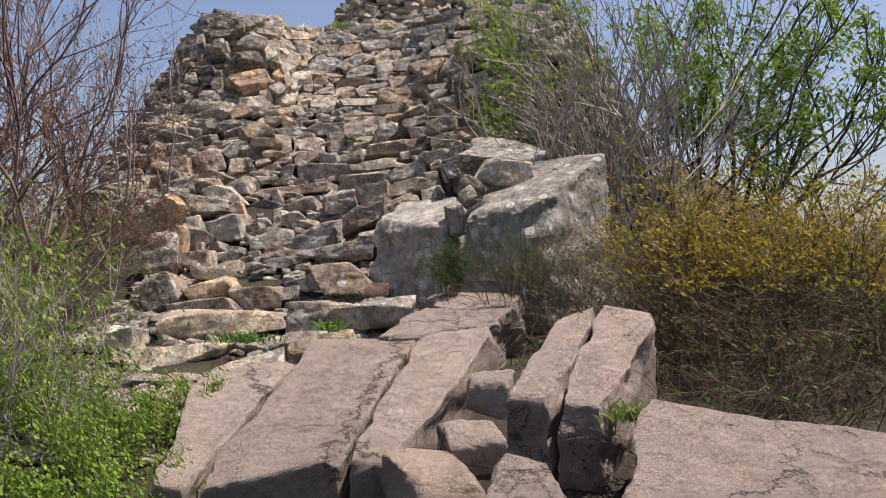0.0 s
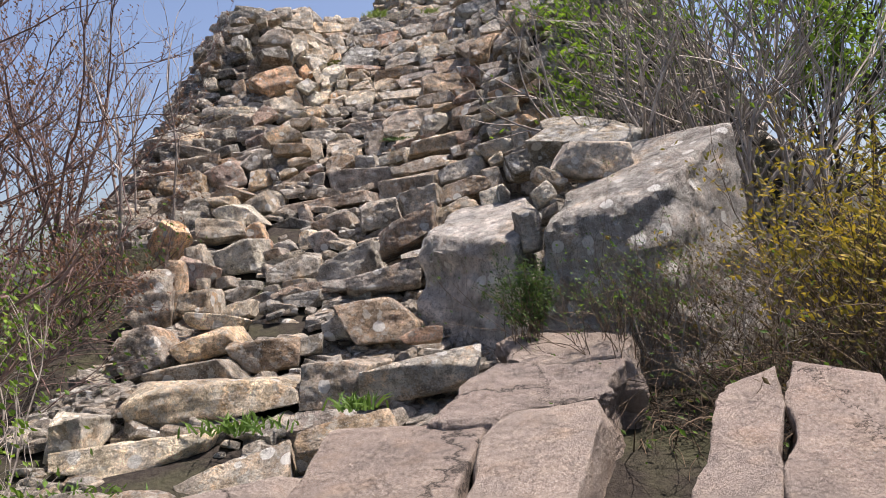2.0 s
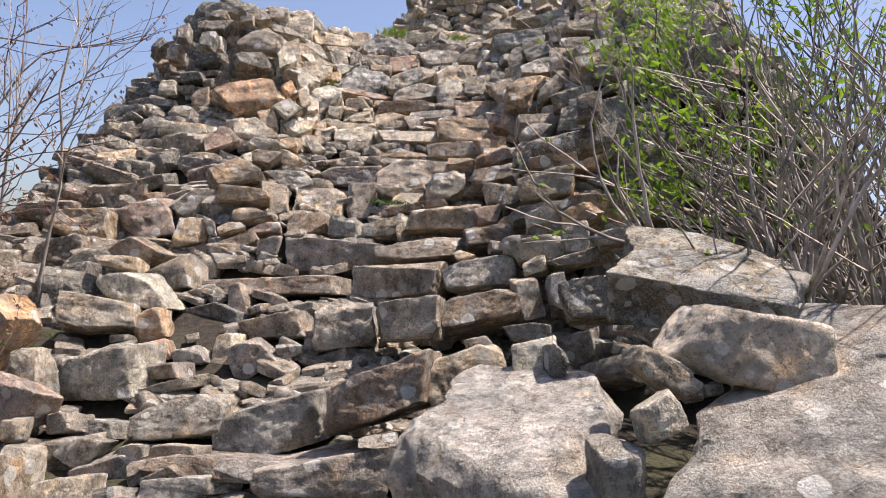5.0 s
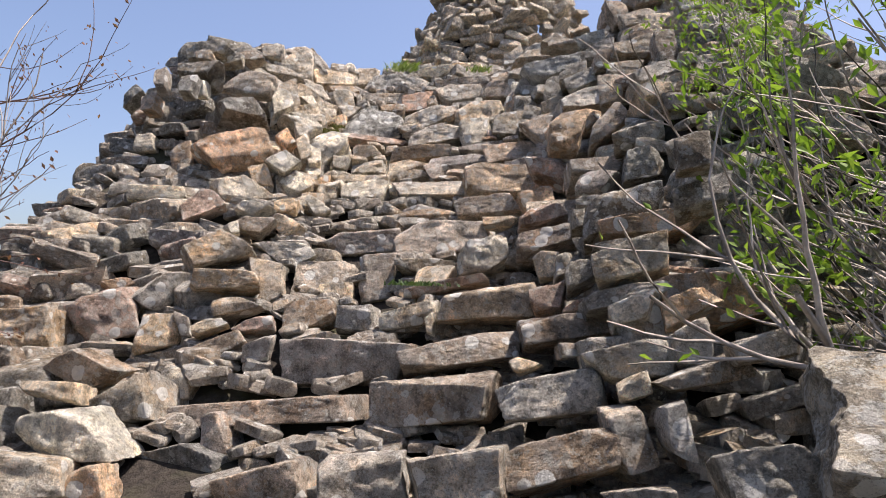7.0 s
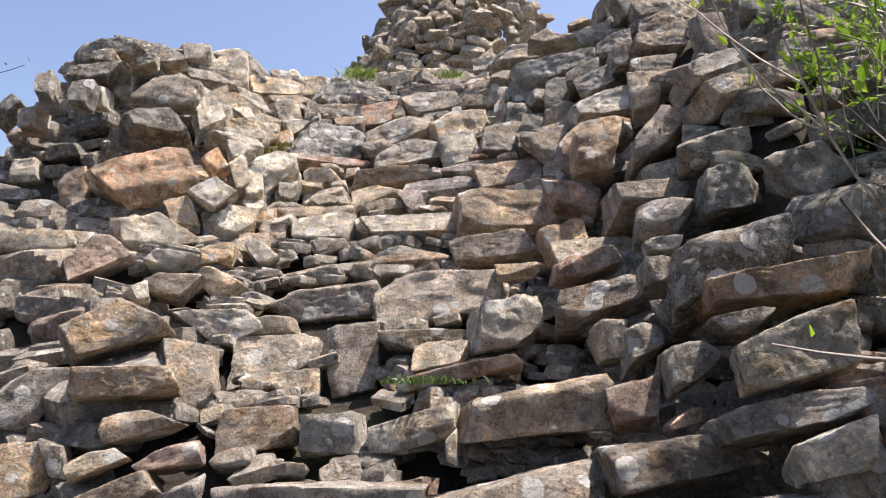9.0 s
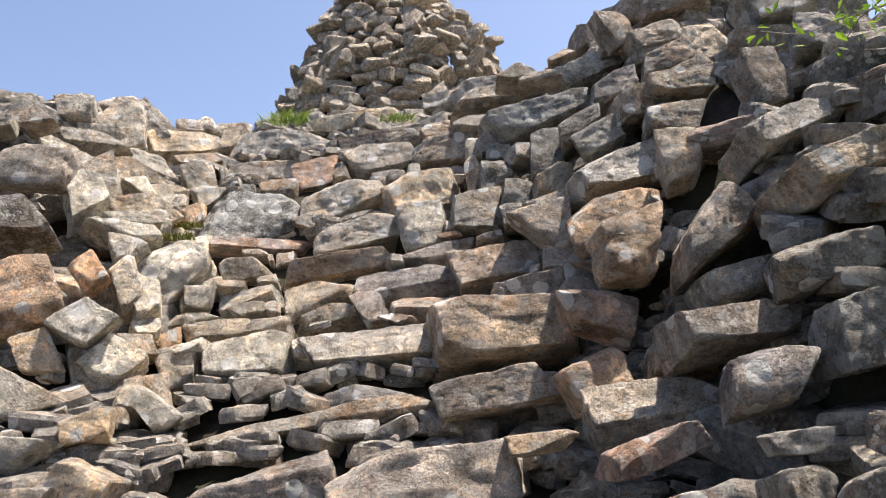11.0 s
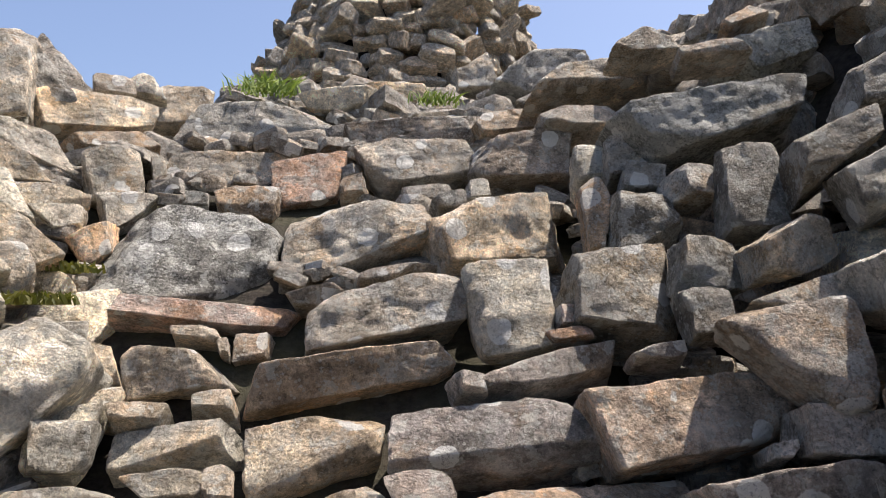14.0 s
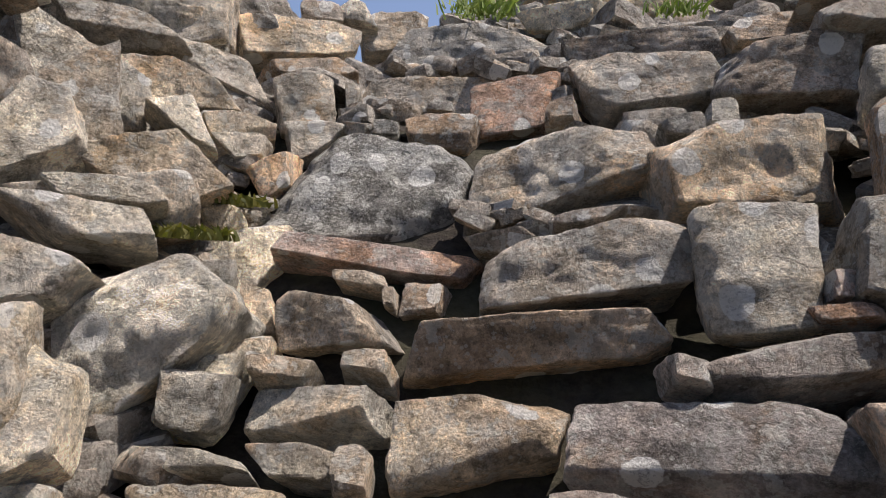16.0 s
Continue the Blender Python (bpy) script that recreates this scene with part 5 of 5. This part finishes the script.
def bush(name, label, x, y, z, height, stems, spread, seed, stem_mat, leaf_material, leaves, size, level=2, kids=4, rad=0.014, lean=(0, 0), up=0.06, area=0.25, bend=0.25, ratio=0.62, category="bush", leaf_name="foliage", bare=None):
    pl = Plant(seed)
    if bare is not None:
        pl.low = land(x, y) + bare * height
    for _ in range(stems):
        bx, by = x + pl.r.gauss(0, area), y + pl.r.gauss(0, area)
        bz = land(bx, by) - 0.05 if z is None else z
        d = (lean[0] + pl.r.gauss(0, spread), lean[1] + pl.r.gauss(0, spread), 1.0)
        if pl.f and stems <= 12:
            pl.close_stem()
        pl.grow((bx, by, bz), d, height * pl.r.uniform(0.55, 0.8), rad * pl.r.uniform(0.7, 1.3), level, kids, leaves, size, bend, up, ratio)
    ob = pl.link(name, label, category, stem_mat, leaf_material, leaf_name, "stem" if stems <= 12 else "branchwork")
    return tagged(ob, group=GROUPS.get(name, ""))


# bare red-budded shrubs beside the wall
for i, (x, y, h) in enumerate(((-3.9, 6.0, 3.2), (-4.8, 6.8, 3.6), (-4.3, 7.8, 3.0), (-5.6, 8.2, 3.6), (-3.3, 5.2, 1.8))):
    bush("bare_shrub", "leafless grey-brown shrub with reddish buds beside the rubble wall", x, y, None, h, 7, 0.40, 100 + i, TWIG, BUD, 8, 0.018, 3, 4, 0.022, (-0.05, 0))
bush("bare_shrub", "thin leafless grey shrub at the foot of the rubble wall", -3.35, 8.45, None, 2.6, 4, 0.25, 110, BARK, BUD, 1, 0.012, 3, 3, 0.016)
# green undergrowth
for i, (x, y, h) in enumerate(((-1.55, 2.75, 0.42), (-1.75, 3.3, 0.5), (-1.5, 3.75, 0.38), (-2.1, 2.8, 0.5), (-1.35, 2.5, 0.35), (-2.2, 3.8, 0.55))):
    bush("green_shrub", "low leafy bright green shrub beside bedrock", x, y, None, h * 0.95, 20, 0.6, 120 + i, STRAW, LEAF, 20, 0.016, 1, 8, 0.005, area=0.16)
for i, (x, y, h) in enumerate(((-2.5, 4.2, 0.9), (-2.9, 4.8, 1.0), (-3.4, 4.4, 1.2), (-2.95, 5.3, 0.7), (-2.2, 3.5, 1.0), (-2.8, 3.7, 1.15))):
    bush("green_shrub", "straggly shrub with fresh green leaves and bare twigs", x, y, None, h, 12, 0.4, 130 + i, BARK, LEAF, 4, 0.022, 2, 4, 0.007, area=0.22)
# thicket right of the steps
for i, (x, y, h, lx) in enumerate(((1.4, 7.6, 2.2, -0.34), (1.7, 7.9, 2.4, -0.15), (2.1, 7.6, 2.5, 0.1), (1.35, 8.2, 1.8, -0.2), (2.5, 8.3, 2.8, 0.1))):
    bush("thicket_shrub", "dense many-stemmed grey shrub with a few fresh leaves", x, y, None, h, 10, 0.34, 140 + i, BARK, LEAF, 1, 0.03, 2, 4, 0.019, (lx, -0.05), area=0.2, bend=0.2)
for i, (x, y, h) in enumerate(((3.1, 9.0, 3.3), (3.9, 9.6, 3.3), (2.6, 8.6, 2.6), (5.0, 10.0, 3.0))):
    bush("leafy_tree", "small branching tree with fresh yellow-green leaves", x, y, None, h, 4, 0.3, 150 + i, DARK_BARK, LEAF, 16 if i < 3 else 5, 0.042, 3, 4, 0.03, (0.05, 0), area=0.15, category="tree")
for i, (x, y) in enumerate(((-3.35, 5.8), (-3.6, 6.5), (-3.2, 5.0), (-3.8, 5.7), (-3.5, 7.2), (-4.2, 6.9))):
    bush("dry_brush", "tangle of brown twigs and dead stems with green shoots", x, y, None, 1.0, 30, 0.6, 210 + i, TWIG, LEAF_DEEP, 4, 0.024, 1, 6, 0.006, area=0.28, up=-0.02)
bush("leafy_tree", "young leafy branches reaching over the collapsed wall", 1.25, 9.2, None, 1.8, 4, 0.25, 156, BARK, LEAF, 30, 0.024, 2, 4, 0.012, (-0.42, -0.1), area=0.12, category="tree")
# yellow bush and dry stems
for i, (x, y, h) in enumerate(((1.75, 4.7, 0.8), (2.4, 4.8, 0.8), (3.0, 4.9, 0.85), (3.5, 4.9, 0.8), (2.1, 5.5, 1.0), (1.5, 5.3, 0.9))):
    bush("withered_bush", "withered brown undergrowth with sparse green shoots", x, y, None, h, 34, 0.45, 230 + i, STRAW, LEAF_DEEP if i == 2 else LEAF_DRY, 7, 0.018, 1, 6, 0.004, area=0.28, up=-0.02)
for i, (x, y, h) in enumerate(((1.85, 5.0, 1.15), (2.3, 5.3, 1.3), (2.8, 5.1, 1.25), (1.9, 5.7, 1.35), (3.2, 5.5, 1.3), (2.4, 6.0, 1.45), (3.7, 5.3, 1.2))):
    bush("yellow_bush", "dense arching bush with small yellow and green leaves", x, y, None, h, 40, 0.5, 160 + i, STRAW, LEAF_YELLOW, 16, 0.021, 1, 7, 0.005, area=0.24, up=-0.03, bare=0.45)
for i, (x, y) in enumerate(((1.5, 4.6), (2.0, 4.3), (2.6, 4.4), (1.3, 5.1), (3.2, 4.6), (1.7, 4.0), (0.85, 5.2), (1.2, 5.5))):
    bush("dry_brush", "tangle of dry brown stems and dead grass", x, y, None, 0.75, 60, 0.8, 180 + i, STRAW, LEAF_DEEP, 1, 0.02, 1, 4, 0.004, area=0.25, up=-0.12)
bush("dry_shrub", "wiry brown shrub growing against the grey boulder", 0.55, 5.38, 1.0, 0.62, 34, 0.5, 190, STRAW, LEAF_DEEP, 2, 0.011, 2, 4, 0.0035, area=0.18)
bush("dry_shrub", "wiry brown shrub growing against the grey boulder", 1.0, 5.42, 1.0, 0.62, 18, 0.5, 192, BARK, LEAF_DRY, 2, 0.012, 2, 4, 0.0035, area=0.18)
bush("crevice_plant", "dark green feathery plant in a boulder crevice", 0.05, 5.72, 1.10, 0.50, 30, 0.10, 191, STRAW, LEAF_FERN, 16, 0.012, 1, 6, 0.003, area=0.05, ratio=0.4)


def tuft(label, x, y, z, height, blades, area, seed, material=None):
    pl = Plant(seed)
    for _ in range(blades):
        p = Vector((x + pl.r.gauss(0, area), y + pl.r.gauss(0, area * 0.5), z))
        d = Vector((pl.r.gauss(0, 0.5), pl.r.gauss(0, 0.5), 1)).normalized()
        hgt = height * pl.r.uniform(0.5, 1.1)
        s = d.orthogonal().normalized() * 0.006
        k = len(pl.lv)
        mid = p + d * hgt * 0.55
        tip = p + d * hgt + Vector((d.x, d.y, -0.4)) * hgt * 0.35
        pl.lv += [p - s, p + s, mid + s * 0.8, mid - s * 0.8, tip]
        pl.lf += [(k, k + 1, k + 2, k + 3), (k + 3, k + 2, k + 4)]
    return pl.link("grass_tuft", label, "grass", STRAW, material or GRASS, "grass")


tuft("fresh green grass tuft between summit stones", -1.9, 13.7, 5.62, 0.15, 110, 0.09, 201)
tuft("fresh green grass tuft between summit stones", -1.98, 13.5, 5.58, 0.11, 50, 0.06, 202)
tuft("small grass tuft beside a stone step", -0.75, 5.0, 0.95, 0.10, 60, 0.05, 204, LEAF_DEEP)
tuft("small leafy tuft under a stone step", -1.35, 5.05, 0.86, 0.10, 90, 0.10, 205, LEAF_DEEP)
tuft("mossy tuft in a wall joint", -2.33, 12.0, 4.46, 0.05, 90, 0.05, 206, MOSS)
tuft("mossy tuft in a step joint", -1.05, 9.35, 2.62, 0.05, 90, 0.10, 207, LEAF_DEEP)
for i, (x, y) in enumerate(((-1.75, 4.35), (-1.35, 4.45), (-1.95, 4.75), (-1.05, 4.6), (-1.55, 4.1))):
    tuft("sparse grass and weeds on trodden soil", x, y, land(x, y), 0.07, 60, 0.13, 220 + i, LEAF_DEEP)
tuft("green weed tuft beside a bedrock block", 0.82, 3.35, 0.72, 0.14, 90, 0.07, 208)
tuft("fresh green grass tuft among summit rubble", -0.29, 13.0, 5.38, 0.11, 110, 0.08, 203)
tuft("short green grass between summit stones", -1.0, 13.3, 5.47, 0.10, 70, 0.06, 209)
tuft("yellow-green moss cushion in a wall joint", -2.31, 11.75, 4.35, 0.05, 120, 0.05, 210, MOSS)
tuft("creeping dark green plant under a step", -1.1, 9.2, 2.84, 0.04, 90, 0.08, 212, LEAF_FERN)
